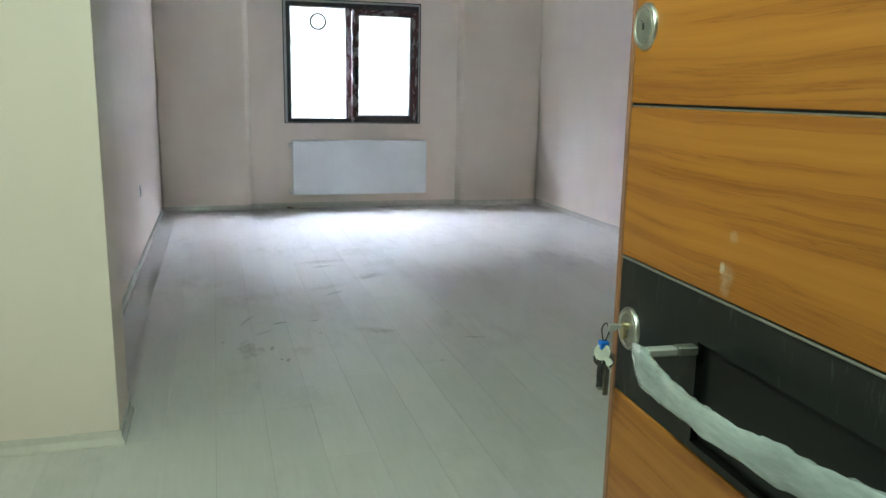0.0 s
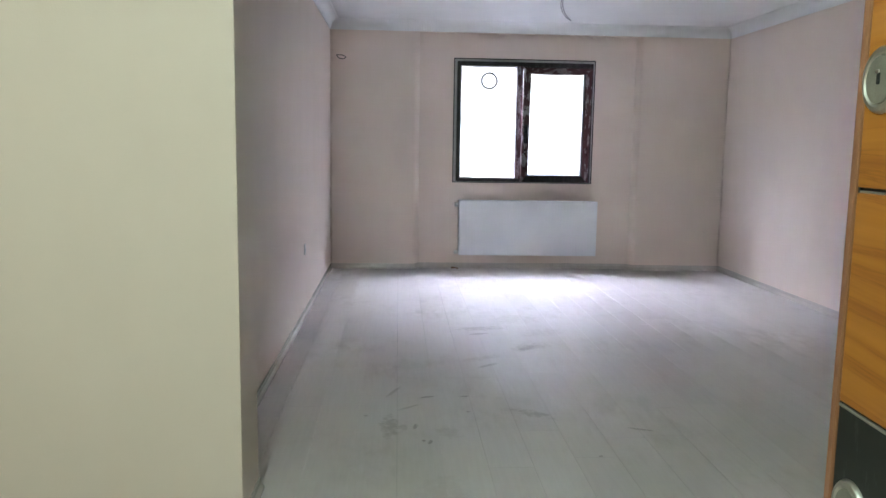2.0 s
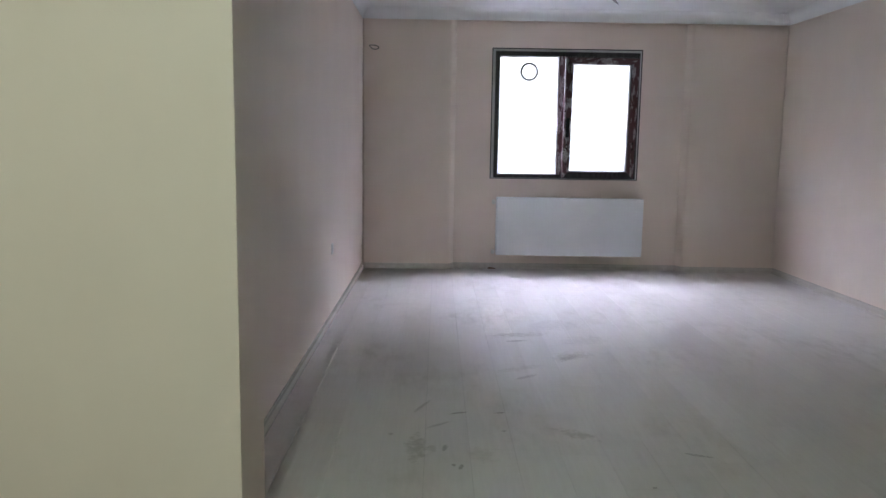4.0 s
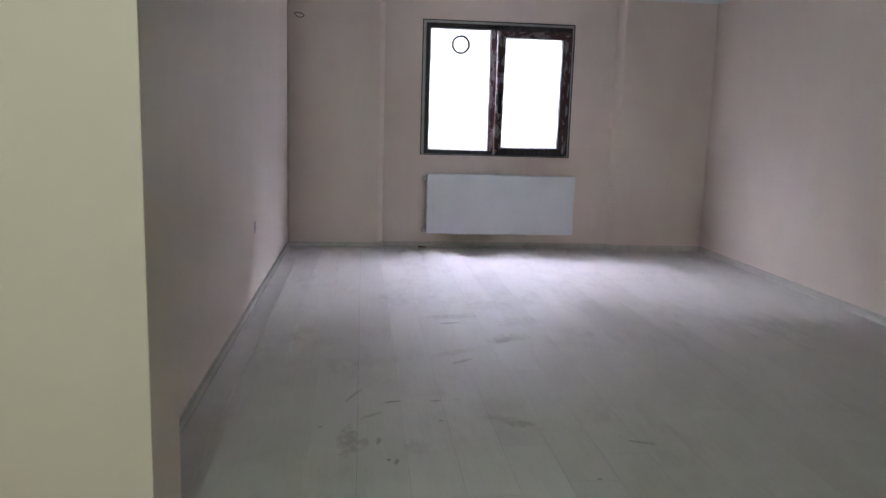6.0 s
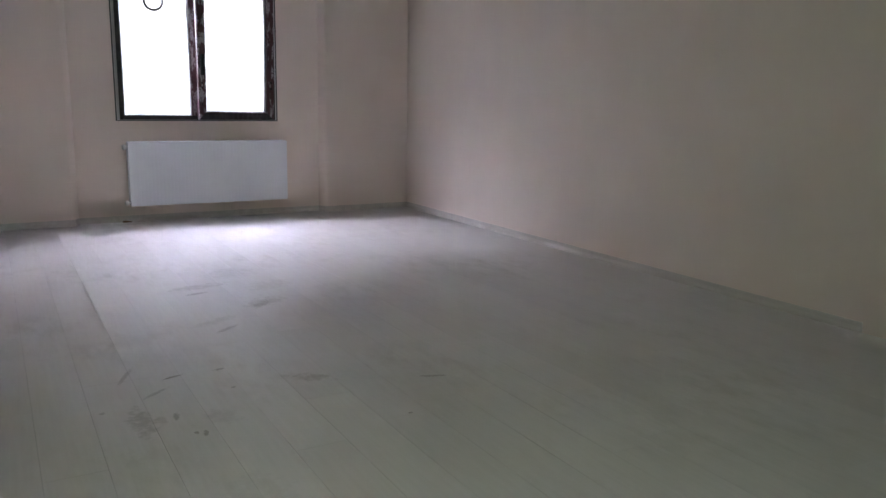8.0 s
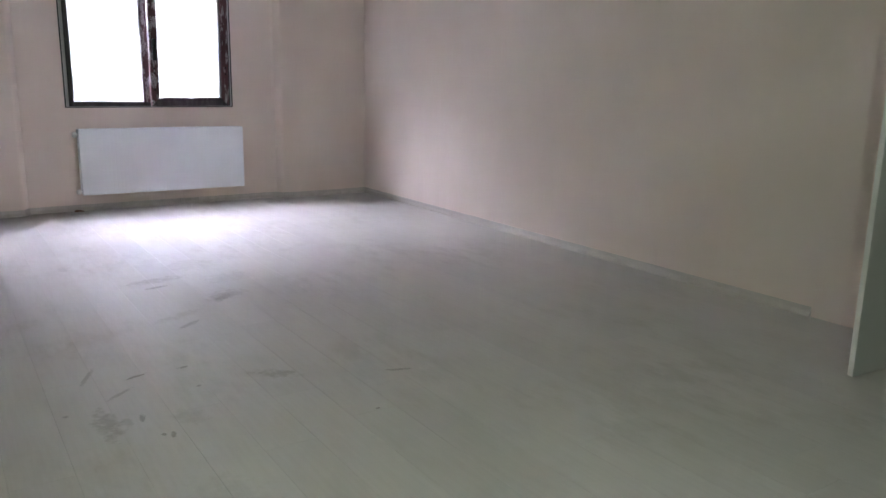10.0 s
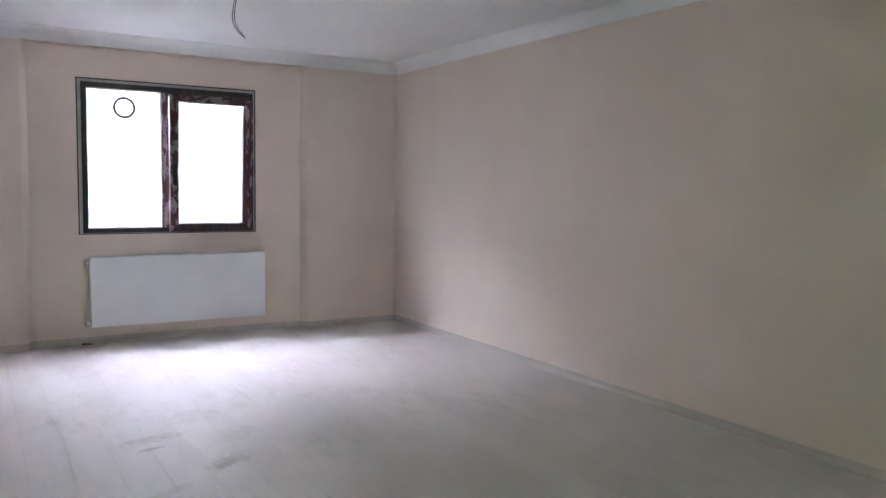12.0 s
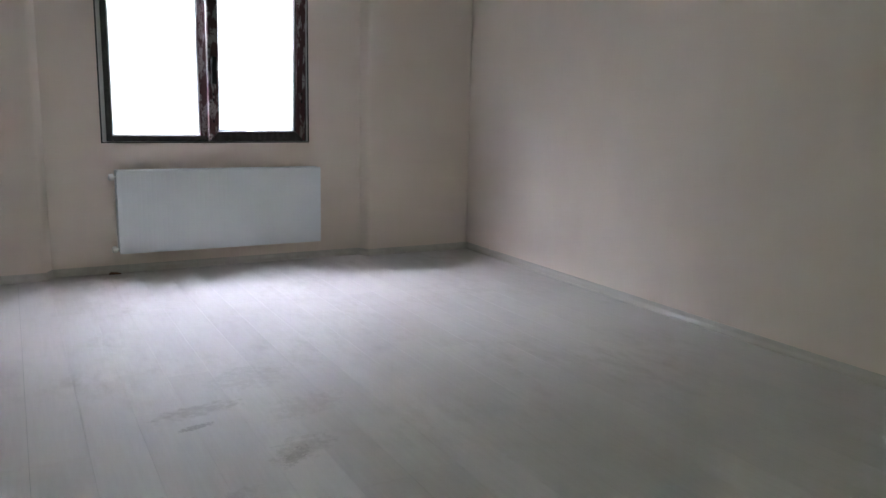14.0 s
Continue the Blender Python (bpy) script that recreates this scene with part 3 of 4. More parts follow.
# ---- window ----
def window():
    w = tagged(new("window_1"), "dark brown two-part window, its right sash tilted open, film rests on the frame", "window", kind="structure")
    w.matrix_world = pose(0, 0, 0)

    def frame_of(x0, x1, z0, z1, y0, y1, l, r, b, t, bevel=0.004):
        """Four mitre-less bars round an opening, butted."""
        bm = bmesh.new()
        cube(bm, x0, x0 + l, y0, y1, z0, z1, bevel=bevel)
        cube(bm, x1 - r, x1, y0, y1, z0, z1, bevel=bevel)
        cube(bm, x0 + l, x1 - r, y0, y1, z0, z0 + b, bevel=bevel)
        cube(bm, x0 + l, x1 - r, y0, y1, z1 - t, z1, bevel=bevel)
        return bm

    part("sealant_joint", frame_of(WX0, WX1, WZ0, WZ1, -0.004, 0.10, 0.010, 0.010, 0.007, 0.010, 0.0), M_SEAL, w, "thin black sealant joint")
    part("flange", frame_of(WX0 + 0.010, WX1 - 0.010, WZ0 + 0.007, WZ1 - 0.010, -0.002, 0.10, 0.027, 0.015, 0.005, 0.023, 0.001), M_TRIM, w, "grey mounting flange")
    fx0, fx1, fz0, fz1 = WX0 + 0.037, WX1 - 0.025, WZ0 + 0.012, WZ1 - 0.033
    part("outer_frame", frame_of(fx0, fx1, fz0, fz1, -0.012, 0.07, 0.040, 0.030, 0.040, 0.044), M_FRAME, w)
    gx0, gx1, gz0, gz1 = fx0 + 0.040, fx1 - 0.030, fz0 + 0.040, fz1 - 0.044
    mx0, mx1 = 2.020, 2.079
    part("mullion", box(mx0, mx1, -0.012, 0.07, gz0, gz1, bevel=0.004), M_STILE, w)
    part("frame_head", box(mx1 + 0.0005, gx1 - 0.0005, -0.012, 0.07, gz1 - 0.034, gz1 - 0.0005, bevel=0.003), M_FRAME, w)
    part("glazing_bead", frame_of(gx0, mx0, gz0, gz1, 0.006, 0.05, 0.010, 0.010, 0.010, 0.010, 0.003), M_BEAD, w, "pale glazing bead")
    pane = part("pane", box(gx0 + 0.006, mx0 - 0.006, 0.024, 0.030, gz0 + 0.006, gz1 - 0.006), M_GLASS, w)
    pane.visible_shadow = False
    ring = bmesh.new()
    tube(ring, [(1.713 + 0.083 * math.cos(a), 0.020, 2.059 + 0.083 * math.sin(a)) for a in [2 * math.pi * k / 48 for k in range(48)]], 0.0098, 8, True)
    part("ring_cutout", ring, M_DARKPL, w, "dark round vent cut-out ring on the pane", True)

    # tilted sash, hinged at its foot, with mitred corners
    def mitred(corners, y0, y1):
        """A bar whose outline in the plane of the sash is given; its ends are cut on the mitre."""
        bm = bmesh.new()
        near = [bm.verts.new((x, y0, z)) for x, z in corners]
        far = [bm.verts.new((x, y1, z)) for x, z in corners]
        for k in range(4):
            j = (k + 1) % 4
            bm.faces.new((near[k], near[j], far[j], far[k]))
        bm.faces.new(near[::-1])
        bm.faces.new(far)
        bmesh.ops.recalc_face_normals(bm, faces=bm.faces[:])
        bmesh.ops.bevel(bm, geom=bm.edges[:], offset=0.004, segments=2, profile=0.5, affect="EDGES")
        return bm

    sash = new("tilted_sash")
    sash.parent = w
    sash.matrix_world = pose(0, -0.026, fz0 + 0.004, 3.0, 0, 0)
    sx0, sx1, sh = 2.071, 2.816, 1.229
    ix0, ix1, iz0, iz1 = sx0 + 0.072, sx1 - 0.072, 0.076, sh - 0.064
    part("stile", mitred([(sx0, 0), (ix0, iz0), (ix0, iz1), (sx0, sh)], -0.045, 0.010), M_STILE, sash)
    part("stile", mitred([(sx1, 0), (sx1, sh), (ix1, iz1), (ix1, iz0)], -0.045, 0.010), M_STILE, sash)
    part("bottom_rail", mitred([(sx0, 0), (sx1, 0), (ix1, iz0), (ix0, iz0)], -0.045, 0.010), M_FRAME, sash)
    part("top_rail", mitred([(sx0, sh), (ix0, iz1), (ix1, iz1), (sx1, sh)], -0.045, 0.010), M_RAIL, sash)
    part("gasket", frame_of(ix0, ix1, iz0, iz1, -0.034, 0.005, 0.005, 0.008, 0.006, 0.006, 0.001), M_SEAL, sash)
    part("sash_bead", box(ix1 - 0.021, ix1 - 0.0085, -0.028, 0.003, iz0 + 0.0065, iz1 - 0.0065, bevel=0.003), M_BEAD, sash, "pale glazing bead")
    p2 = part("sash_pane", box(ix0 + 0.004, ix1 - 0.004, -0.014, -0.008, iz0 + 0.004, iz1 - 0.004), M_GLASS, sash)
    p2.visible_shadow = False
    hx = (sx0 + ix0) / 2 - 0.004
    hb = bmesh.new()
    cube(hb, hx - 0.017, hx + 0.017, -0.057, -0.0455, 0.525, 0.605, bevel=0.004, segments=2)
    rod(hb, (hx, -0.050, 0.565), (hx, -0.088, 0.565), 0.011, segments=14)
    cube(hb, hx - 0.019, hx + 0.019, -0.100, -0.080, 0.425, 0.625, bevel=0.008, segments=2)
    part("window_handle", hb, M_DARKPL, sash, "dark plastic window handle")
    for x, zs in ((sx0 + 0.028, (0.14, 0.30, 0.34)), (sx1 - 0.034, (0.30, 0.36))):
        hg = bmesh.new()
        for z in zs:
            cube(hg, x, x + 0.013, -0.049, -0.0445, z, z + 0.020, bevel=0.002)
        part("keep", hg, M_DARKPL, sash)
    return w


window()


# ---- radiator ----
def radiator(x0, x1, yf, yb, z0, z1):
    r = thing("panel_radiator", ((x0 + x1) / 2, yb, z0), "white enamelled steel panel radiator hung under the window", "radiator")
    inv = r.matrix_world.inverted()

    def put(name, bm, mat, label="", smooth=False):
        bm.transform(inv)
        return part(name, bm, mat, r, label, smooth)

    def ridged(y, out):
        """A pressed panel with shallow upright flutes, between plain rims."""
        bm = bmesh.new()
        xs = [x0, x0 + 0.012]
        n = int((x1 - x0 - 0.024) / 0.0333)
        step = (x1 - x0 - 0.024) / n
        depth = [0.0, 0.0]
        for k in range(n):
            a = x0 + 0.012 + k * step
            xs += [a + step * 0.30, a + step * 0.42, a + step * 0.58, a + step * 0.70]
            depth += [0.0, 0.00025, 0.00025, 0.0]
        xs += [x1 - 0.012, x1]
        depth += [0.0, 0.0]
        zs = [z0, z0 + 0.018, z0 + 0.026, z1 - 0.026, z1 - 0.018, z1]
        grid = [[bm.verts.new((x, y + out * (0.0 if j in (0, 1, 4, 5) else dd), z)) for j, z in enumerate(zs)] for x, dd in zip(xs, depth)]
        for p, q in zip(grid, grid[1:]):
            for j in range(len(zs) - 1):
                bm.faces.new((p[j], q[j], q[j + 1], p[j + 1]))
        got = bmesh.ops.extrude_face_region(bm, geom=bm.faces[:])
        for v in got["geom"]:
            if isinstance(v, bmesh.types.BMVert):
                v.co.y = y + out * 0.012
        bmesh.ops.recalc_face_normals(bm, faces=bm.faces[:])
        return bm

    put("front_panel", ridged(yf, 1), M_ENAMEL)
    put("back_panel", ridged(yb - 0.026, -1), M_ENAMEL)
    fins = bmesh.new()
    for k in range(44):
        x = x0 + 0.03 + k * (x1 - x0 - 0.06) / 43
        cube(fins, x - 0.0012, x + 0.0012, yf + 0.0125, yb - 0.0385, z0 + 0.03, z1 - 0.03)
    put("convector_fins", fins, M_ENAMEL)
    g = bmesh.new()
    cube(g, x0 + 0.002, x1 - 0.002, yf + 0.002, yf + 0.012, z1 + 0.0005, z1 + 0.010, bevel=0.002)
    cube(g, x0 + 0.002, x1 - 0.002, yb - 0.040, yb - 0.030, z1 + 0.0005, z1 + 0.010, bevel=0.002)
    for k in range(60):
        x = x0 + 0.012 + k * (x1 - x0 - 0.024) / 59
        cube(g, x - 0.003, x + 0.003, yf + 0.012, yb - 0.040, z1 + 0.001, z1 + 0.008)
    put("top_grille", g, M_ENAMEL)
    for a, b in ((x0 - 0.0035, x0 - 0.0005), (x1 + 0.0005, x1 + 0.0035)):
        put("side_cover", box(a, b, yf + 0.004, yb - 0.028, z0 + 0.012, z1 + 0.006, bevel=0.0012), M_ENAMEL)
    for x in (x0 + 0.18, x1 - 0.18):
        put("bracket", box(x - 0.012, x + 0.012, yb - 0.0255, yb, z0 + 0.04, z1 - 0.05), M_SLOT)
    ym = yf + 0.040
    for z, big in ((z1 - 0.040, 1.25), (z0 + 0.030, 1.15)):
        v = bmesh.new()
        lathe(v, (x0 - 0.003, ym, z), (-1, 0, 0), [(0, 0), (0, 0.010), (0.014, 0.010), (0.014, 0.018 * big), (0.022, 0.021 * big), (0.042, 0.019 * big), (0.048, 0.014 * big), (0.050, 0)], 24)
        put("valve", v, M_PLASTIC, "white plastic radiator valve head", True)
    return r


radiator(1.400, 2.922, -0.139, 0.0, 0.161, 0.755)
bm = bmesh.new()
for k, (x, y, s) in enumerate([(1.352, -0.062, 0.017), (1.378, -0.058, 0.013), (1.331, -0.068, 0.010), (1.395, -0.070, 0.008)]):
    bmesh.ops.create_icosphere(bm, subdivisions=2, radius=1.0, matrix=Matrix.LocRotScale((x, y, s * 0.55), Euler((0.3 * k, 0.2, k)), (s * 1.5, s, s * 0.6)))
for v in bm.verts:
    v.co += 0.003 * noise.noise_vector(v.co * 90)
    v.co.z = max(v.co.z, 0.0005)
single("mortar_crumbs", bm, M_RUST, "rust brown crumbs of debris on the laminate below the radiator valve", "debris", True)


# ---- socket and cables ----
def socket(y, z):
    s = thing("wall_socket", (0, y, z), "white plastic wall socket on the cream wall", "socket")
    part("faceplate", box(0.0005, 0.006, -0.041, 0.041, -0.041, 0.041, bevel=0.004, segments=2), M_PLASTIC, s)
    bm = bmesh.new()
    lathe(bm, (0.0062, 0, 0), (1, 0, 0), [(-0.0005, 0.029), (0.002, 0.028), (0.002, 0.022), (0.0008, 0.0195), (0.0008, 0)], 28)
    part("well", bm, M_PLASTIC, s, "", True)
    for dy in (-0.0095, 0.0095):
        part("contact_hole", rod(bmesh.new(), (0.0060, dy, 0), (0.0076, dy, 0), 0.0024, segments=12), M_DARKPL, s)
    return s


socket(-2.48, 0.526)

wire = thing("ceiling_wire", (2.02, -2.28, CZ), "loose grey lamp wires hanging from the white ceiling", "cable")
for name, path in (("strand", [(0, 0, 0), (0.004, 0, -0.06), (-0.008, 0.005, -0.14), (-0.006, 0.014, -0.205), (0.030, 0.032, -0.262), (0.087, 0.054, -0.297)]),
                   ("strand", [(0.008, 0.004, 0), (0.014, 0, -0.06), (0.004, 0.005, -0.14), (0.008, 0.014, -0.200), (0.036, 0.030, -0.252), (0.078, 0.050, -0.288)])):
    part(name, tube(bmesh.new(), bend(path, 6), 0.0026, 6), M_CABLE, wire, "", True)
part("hook_plate", rod(bmesh.new(), (0.003, 0, -0.004), (0.003, 0, -0.0005), 0.022, segments=20), M_PLASTIC, wire)

loop = thing("wall_cable", (0.10, PY, 2.275), "short loop of grey cable sticking out of the pilaster", "cable")
part("loop", tube(bmesh.new(), bend([(-0.03, 0.0, 0.012), (-0.02, -0.03, 0.010), (0.03, -0.045, 0.006), (0.066, -0.05, -0.012), (0.050, -0.05, -0.032), (0.01, -0.045, -0.030), (-0.022, -0.03, -0.006), (-0.03, -0.012, 0.006)], 6), 0.0044, 8), M_CABLE, loop, "", True)


# ---- open side door at the end of the long wall ----
def side_door():
    d = tagged(new("door_2"), "plain grey-white painted interior door standing open", "door", kind="structure")
    d.matrix_world = pose(RX - 0.012, -6.214, 0.008, 0, 0, -3.9)
    part("leaf", box(-0.714, 0.0, -0.002, 0.024, 0.0, 2.03, bevel=0.002), M_DOORPAINT, d)
    part("edge_band", box(-0.7165, -0.7145, -0.001, 0.023, 0.002, 2.028), M_PLASTIC, d, "white edge band")
    for z in (0.22, 1.0, 1.8):
        part("hinge", rod(bmesh.new(), (0.004, -0.008, z), (0.004, -0.008, z + 0.09), 0.006, segments=12), M_STEEL, d)
    return d


side_door()


# ---- entrance door ----
def entrance_door():
    """Local frame: y runs from the hinge to the free edge, the outer face looks to -x."""
    d = tagged(new("door_1"), "teak veneered steel entrance door with a black band, standing open", "door", kind="structure")
    d.matrix_world = pose(1.258, -8.554, -0.009, 0, 0, -3.17)
    W = 0.902
    core = bmesh.new()
    cube(core, 0.010, 0.062, 0.002, W - 0.002, 0.012, 0.775, bevel=0.002)
    cube(core, 0.019, 0.062, 0.002, W - 0.002, 0.775, 1.037)
    cube(core, 0.010, 0.062, 0.002, W - 0.002, 1.037, 2.04, bevel=0.002)
    part("core", core, M_LIP, d, "dark red-brown door core")
    part("edge_seam", box(0.004, 0.0095, W - 0.0070, W - 0.0025, 0.014, 2.038), M_GROOVE, d, "dark seam")
    part("edge_lip", box(0.001, 0.020, W - 0.0015, W + 0.016, 0.014, 2.050, bevel=0.003, segments=2), M_ALU, d, "dark red-brown edge lip")

    def panel(name, z0, z1, mat, label="", x=0.0):
        return part(name, box(x, 0.0095, 0.004, W - 0.0075, z0, z1, bevel=0.0016, segments=2), mat, d, label)

    panel("panel", 0.016, 0.420, M_TEAK)
    panel("panel", 0.430, 0.773, M_TEAK)
    panel("panel", 1.039, 1.3097, M_TEAK)
    panel("panel", 1.3163, 1.660, M_TEAK)
    panel("panel", 1.670, 2.036, M_TEAK)
    for z in (0.425, 1.313, 1.665):
        part("groove_strip", box(0.0075, 0.0098, 0.006, W - 0.008, z - 0.0002, z + 0.0032), M_GROOVE, d, "black groove strip")
        part("groove_trim", box(0.0030, 0.0098, 0.006, W - 0.008, z - 0.0032, z - 0.0006, bevel=0.0006), M_DULL, d, "thin nickel trim strip")
    band = bmesh.new()
    cube(band, 0.003, 0.0185, 0.004, W - 0.0075, 0.954, 1.037)
    cube(band, 0.003, 0.0185, 0.004, W - 0.0075, 0.775, 0.788)
    cube(band, 0.003, 0.0185, 0.622, W - 0.0075, 0.788, 0.954)
    cube(band, 0.003, 0.0185, 0.004, 0.045, 0.788, 0.954)
    part("band", band, M_BLACK, d, "dusty black lacquered band with a sunk trough")
    part("band_lip", box(-0.0010, 0.0028, 0.006, W - 0.0085, 1.0325, 1.0365, bevel=0.0008), M_DULL, d, "thin nickel trim strip")
    part("trough", box(0.0155, 0.0185, 0.0455, 0.6215, 0.7885, 0.9535), M_GLOSS, d, "glossy black back of the trough")

    def rosette(y, z, x):
        bm = bmesh.new()
        lathe(bm, (x, y, z), (-1, 0, 0), [(0, 0), (0, 0.0405), (0.003, 0.0400), (0.006, 0.0375), (0.0065, 0.0325), (0.0045, 0.0300), (0.0040, 0)], 48)
        ob = part("lock_rosette", bm, M_STEEL, d, "brushed nickel lock rosette", True)
        bm = bmesh.new()
        lathe(bm, (x - 0.0042, y, z), (-1, 0, 0), [(0, 0), (0, 0.0290), (0.0018, 0.0282), (0.0020, 0)], 40)
        part("rosette_disc", bm, M_DULL, ob, "dull nickel disc", True)
        return ob

    r1 = rosette(W - 0.046, 1.446, 0.0)
    bm = bmesh.new()
    cube(bm, -0.0078, -0.0058, W - 0.049, W - 0.043, 1.4405, 1.4545, bevel=0.0008)
    part("key_slot", bm, M_DARKPL, r1)
    part("slot_cover", box(-0.0082, -0.0060, W - 0.0485, W - 0.0400, 1.453, 1.458, bevel=0.0008), M_CHROME, r1)
    r2 = rosette(W - 0.051, 0.906, 0.003)
    bm = bmesh.new()
    rod(bm, (-0.003, W - 0.051, 0.911), (-0.014, W - 0.051, 0.911), 0.0085, segments=20)
    cube(bm, -0.0138, -0.003, W - 0.0555, W - 0.0465, 0.887, 0.911, bevel=0.002)
    part("cylinder", bm, M_BRASS, r2, "", True)

    # pull bar in a plastic sleeve
    hz, hy0, hy1 = 0.931, 0.102, 0.652

    def bow(y):
        """Where the bar stands at y: it bows away from the door."""
        return -(0.100 - 0.55 * (W - y - 0.43) ** 2)

    bm = bmesh.new()
    last = None
    for i in range(25):
        y = hy0 + (hy1 - hy0) * i / 24
        ring = [bm.verts.new((bow(y) + a * 0.004, y, hz - 0.011 + b * 0.008)) for a, b in ((-1, -1), (1, -1), (1, 1), (-1, 1))]
        if last:
            for k in range(4):
                bm.faces.new((last[k], last[(k + 1) % 4], ring[(k + 1) % 4], ring[k]))
        else:
            bm.faces.new(ring)
        last = ring
    bm.faces.new(last)
    bmesh.ops.recalc_face_normals(bm, faces=bm.faces[:])
    handle = part("pull_bar", bm, M_CHROME, d, "bowed chrome pull bar")
    for y in (hy1 - 0.026, hy0 + 0.016):
        part("standoff", box(bow(y) + 0.004, -0.032, y - 0.010, y + 0.010, hz + 0.004, hz + 0.016, bevel=0.002), M_SATIN, handle)
        part("standoff_foot", box(-0.0315, 0.0028, y - 0.0105, y + 0.0105, hz + 0.003, hz + 0.017, bevel=0.002), M_DULL, handle, "dull nickel foot")
    bm = bmesh.new()
    rng = random.Random(4)
    rings, sides, n = [], 18, 60
    for i in range(n + 1):
        t = i / n
        y = hy1 + 0.014 - t * (hy1 - hy0)
        tall = 0.0225 + 0.0025 * math.sin(9 * t + 1) + 0.0012 * math.sin(31 * t)
        tall *= 1.0 + 0.22 * math.exp(-((t - 0.12) / 0.08) ** 2)
        deep = 0.0080 + 0.0012 * math.sin(17 * t + 0.5)
        drop = -0.012 - 0.004 * math.sin(math.pi * t)
        slant = 0.014 * math.exp(-t / 0.05)
        ring = []
        for k in range(sides):
            a = 2 * math.pi * k / sides
            wob = 1 + 0.16 * noise.noise(Vector((5 * math.cos(a), 26 * t, 5 * math.sin(a)))) + 0.06 * noise.noise(Vector((9 * math.cos(a), 70 * t, 9 * math.sin(a))))
            cx, cz = math.cos(a), math.sin(a)
            cx = math.copysign(abs(cx) ** 0.75, cx)
            ring.append(bm.verts.new((bow(y) + deep * cx * wob, y + slant * (cz - 1) * 0.5 + 0.006 * rng.uniform(-0.3, 0.3), hz + drop + tall * cz * wob)))
        rings.append(ring)
    for p, q in zip(rings, rings[1:]):
        for k in range(sides):
            j = (k + 1) % sides
            bm.faces.new((p[k], p[j], q[j], q[k]))
    bmesh.ops.recalc_face_normals(bm, faces=bm.faces[:])
    part("plastic_sleeve", bm, M_SLEEVE, handle, "wrinkled milky plastic sleeve on the pull bar", True)
    return d


DOOR = entrance_door()


def key_bunch():
    """A key stuck in the lower lock with a ring, a blue tag and three hanging keys. Local frame as the door's."""
    k = thing("key_bunch", (0, 0, 0), "bunch of keys with a blue tag hanging from the door lock", "keys")
    k.matrix_world = DOOR.matrix_world @ pose(-0.014, 0.851, 0.911)

    def key(bm, head, blade, turn):
        """A flat key hanging down from its bow at head."""
        m = Matrix.Translation(head) @ pose(0, 0, 0, *turn)
        parts = bmesh.new()
        rod(parts, (-0.0012, 0, -0.012), (0.0012, 0, -0.012), 0.0125, segments=22)
        cube(parts, -0.0011, 0.0011, -0.0045, 0.0045, -0.022 - blade, -0.022, bevel=0.0006)
        for i in range(4):
            cube(parts, -0.0010, 0.0010, 0.0040, 0.0040 + 0.0012 + 0.0006 * (i % 2), -0.028 - blade * 0.22 * i - 0.006, -0.028 - blade * 0.22 * i, bevel=0.0)
        parts.transform(m @ Matrix.Scale(1.28, 4))
        me = bpy.data.meshes.new("tmp")
        parts.to_mesh(me)
        parts.free()
        bm.from_mesh(me)
        bpy.data.meshes.remove(me)
        return bm

    bm = bmesh.new()
    cube(bm, -0.010, 0.004, -0.0012, 0.0012, -0.004, 0.004, bevel=0.0006)
    cube(bm, -0.026, -0.009, -0.0013, 0.0013, -0.009, 0.006, bevel=0.0012)
    part("inserted_key", bm, M_SATIN, k, "nickel key in the lock", True)
    bm = tube(bmesh.new(), bend([(-0.023, 0.0, -0.004), (-0.028, 0.006, 0.006), (-0.034, 0.009, -0.004), (-0.032, 0.010, -0.020), (-0.028, 0.009, -0.032), (-0.024, 0.006, -0.020), (-0.022, 0.002, -0.008), (-0.023, 0.0, -0.004)], 6), 0.0012, 6)
    part("key_ring", bm, M_DARKPL, k, "bent dark wire key ring", True)
    bm = box(-0.037, -0.020, 0.002, 0.019, -0.046, -0.029, bevel=0.003, segments=2)
    part("tag", bm, M_BLUE, k, "blue plastic tag")
    part("hanging_key", key(bmesh.new(), (-0.026, 0.006, -0.048), 0.040, (3, -4, 70)), M_KEY, k, "", True)
    part("hanging_key", key(bmesh.new(), (-0.034, 0.011, -0.046), 0.032, (-14, 12, 20)), M_DARKPL, k, "dark plastic-headed key", True)
    part("hanging_key", key(bmesh.new(), (-0.020, 0.003, -0.050), 0.042, (6, 3, 110)), M_KEY, k, "", True)
    part("hanging_key", key(bmesh.new(), (-0.038, 0.013, -0.040), 0.014, (-50, 30, 40)), M_KEY, k, "small nickel key", True)
    return k


key_bunch()

bm = bmesh.new()
cube(bm, EX0 + 0.0005, EX0 + 0.045, ENTRY - 0.16, ENTRY + 0.008, 0.0, EZ - 0.0455, bevel=0.004)
cube(bm, EX1 - 0.020, EX1 - 0.0005, ENTRY - 0.16, ENTRY - 0.07, 0.0, EZ - 0.0455, bevel=0.004)
cube(bm, EX0 + 0.0005, EX1 - 0.0005, ENTRY - 0.16, ENTRY + 0.008, EZ - 0.045, EZ - 0.0005, bevel=0.004)
structure("door_frame", bm, M_LIP, "red-brown steel frame of the entrance doorway", "door frame")

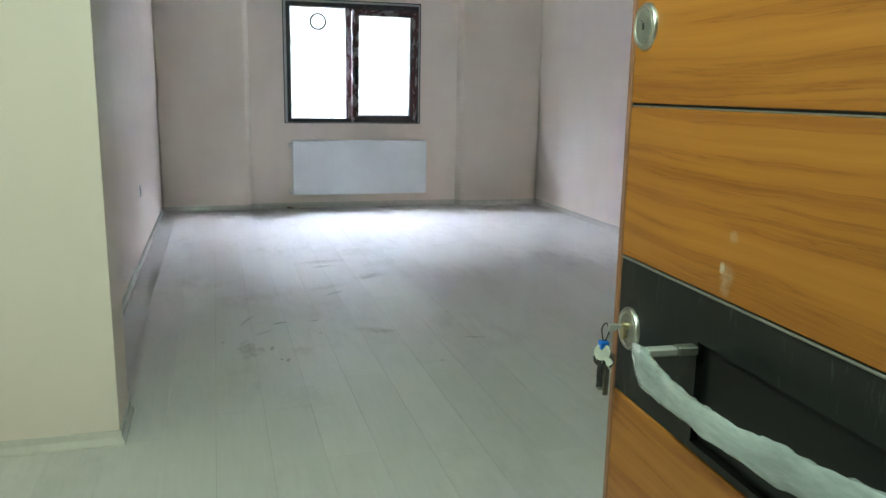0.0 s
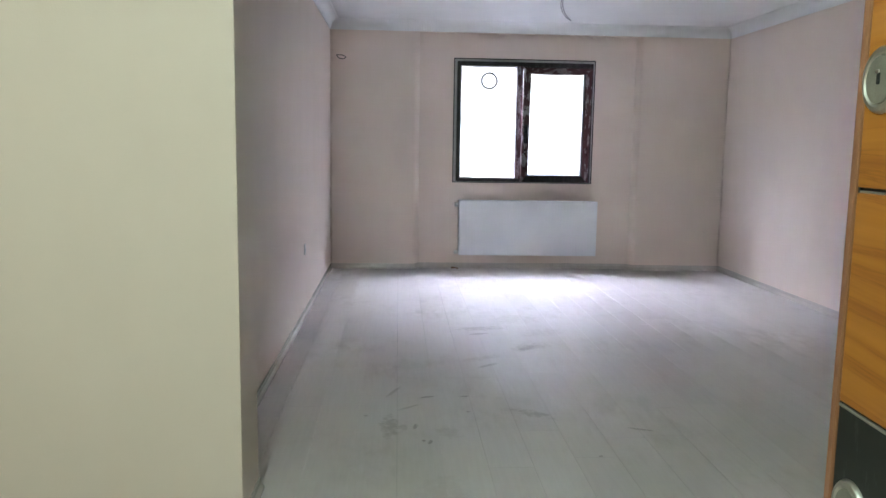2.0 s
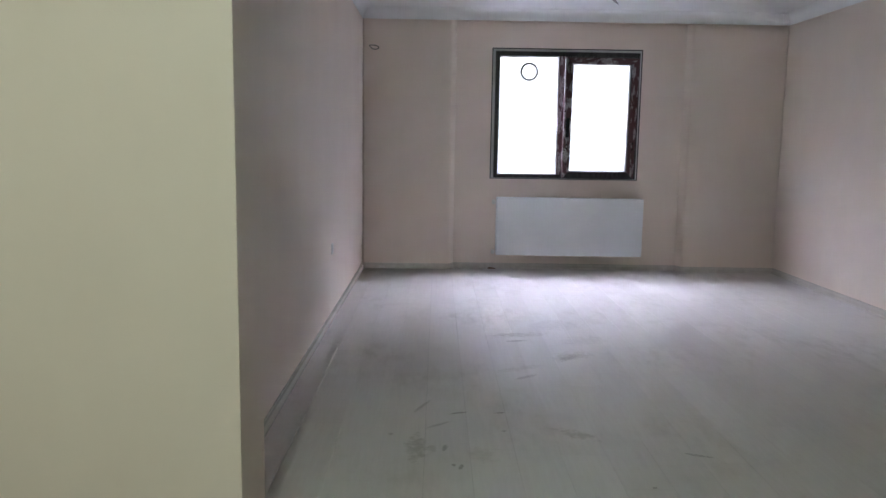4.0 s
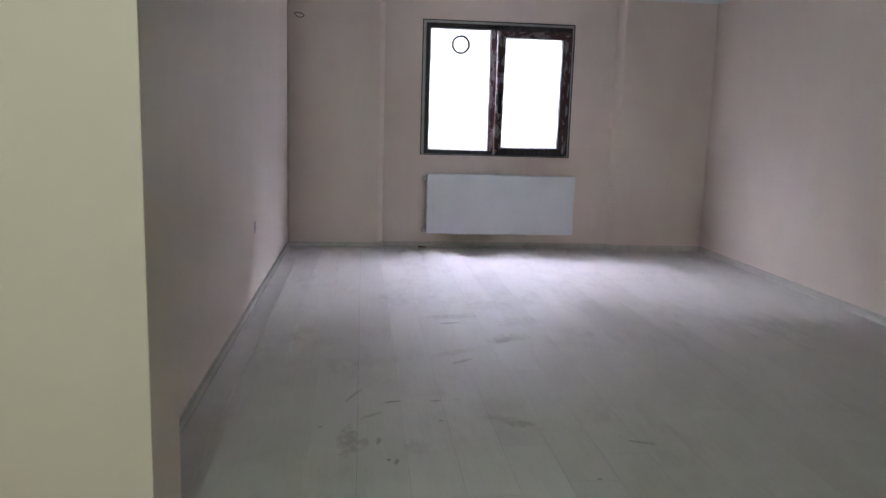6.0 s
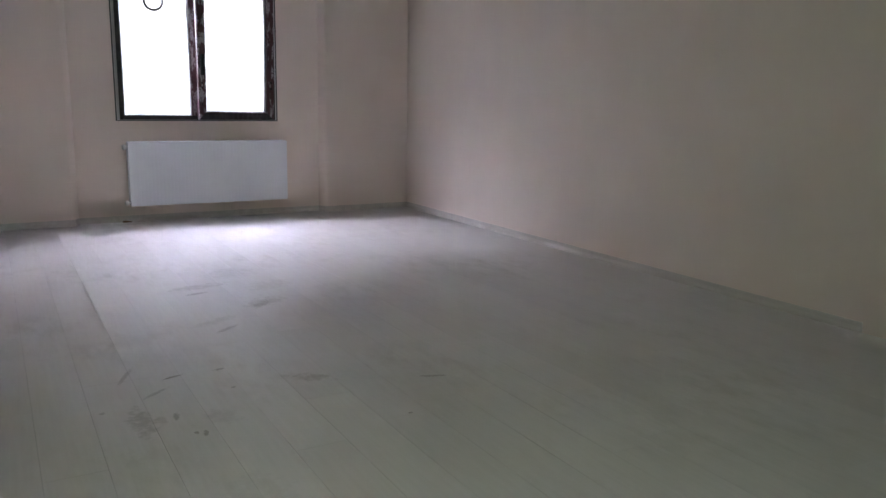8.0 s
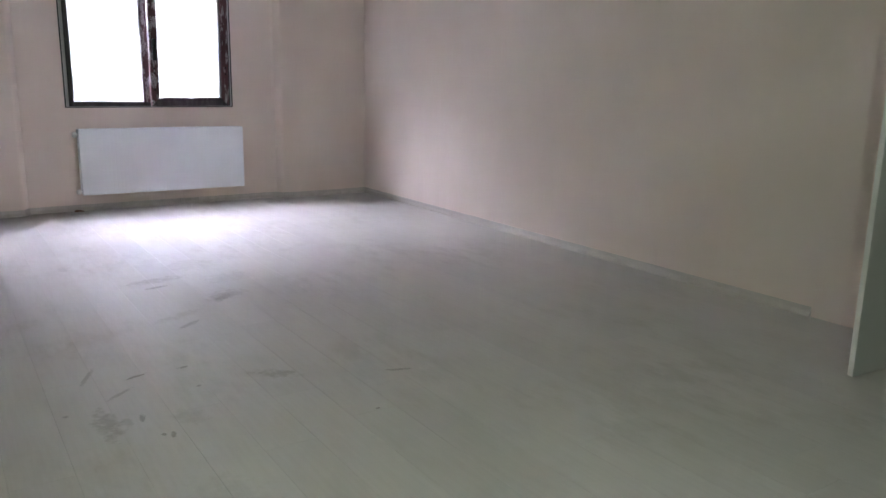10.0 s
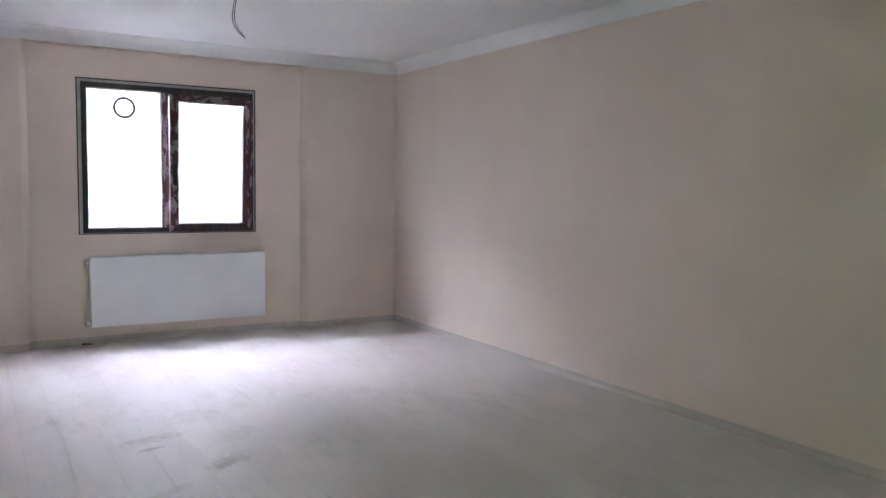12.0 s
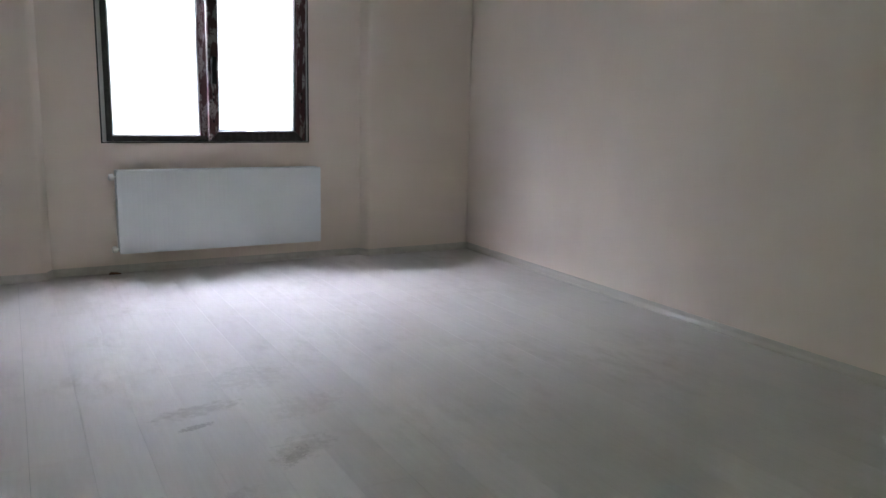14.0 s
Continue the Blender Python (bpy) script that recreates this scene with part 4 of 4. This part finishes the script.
lamp = thing("pendant_bulb", (BULB.x, BULB.y, CZ), "lit bare bulb on a short cord under the hall ceiling", "lamp")
part("ceiling_rose", lathe(bmesh.new(), (0, 0, -0.0005), (0, 0, -1), [(0, 0), (0, 0.045), (0.012, 0.042), (0.026, 0.02), (0.028, 0)], 28), M_PLASTIC, lamp, "", True)
part("cord", rod(bmesh.new(), (0, 0, -0.028), (0, 0, BULB.z - CZ + 0.082), 0.003, segments=10), M_PLASTIC, lamp)
part("lamp_holder", rod(bmesh.new(), (0, 0, BULB.z - CZ + 0.082), (0, 0, BULB.z - CZ + 0.030), 0.019, 0.021, 20), M_DARKPL, lamp, "dark plastic lamp holder", True)

# ---- floor boards, last ----
BW, X_SEAM, BL = 0.195, 0.15, 1.29
board_mesh = {}


def board(x0, x1, y0, y1):
    key = (round(x1 - x0, 4), round(y1 - y0, 3))
    if key not in board_mesh:
        w, l = key[0] - 0.0009, key[1] - 0.0008
        bm = box(-w / 2, w / 2, -l / 2, l / 2, -0.0085, 0.0)
        board_mesh[key] = mesh_of("board", bm, M_FLOOR)
    ob = new("board", board_mesh[key])
    ob.parent = floor
    ob.matrix_world = pose((x0 + x1) / 2, (y0 + y1) / 2, 0)


JOINTS = {2: -4.49, 3: -4.49, 4: -4.99, 5: -5.47, 6: -6.33, 7: -6.66, 1: -5.32}
rng = random.Random(11)
k0, k1 = math.floor((HALL_L - X_SEAM) / BW), math.ceil((RX - X_SEAM) / BW)
for k in range(k0, k1):
    x0, x1 = max(X_SEAM + k * BW, HALL_L), min(X_SEAM + (k + 1) * BW, RX)
    if x1 - x0 < 0.01:
        continue
    lo = ENTRY - 0.195
    hi = -0.0145 if x0 >= -0.001 or x1 > 0.02 else PB
    joint = JOINTS.get(k, -rng.uniform(0, BL))
    ends = [joint + i * BL for i in range(-9, 9)]
    cuts = [lo] + [e for e in ends if lo + 0.02 < e < hi - 0.02] + [hi]
    for a, b in zip(cuts, cuts[1:]):
        board(x0, x1, a, b)
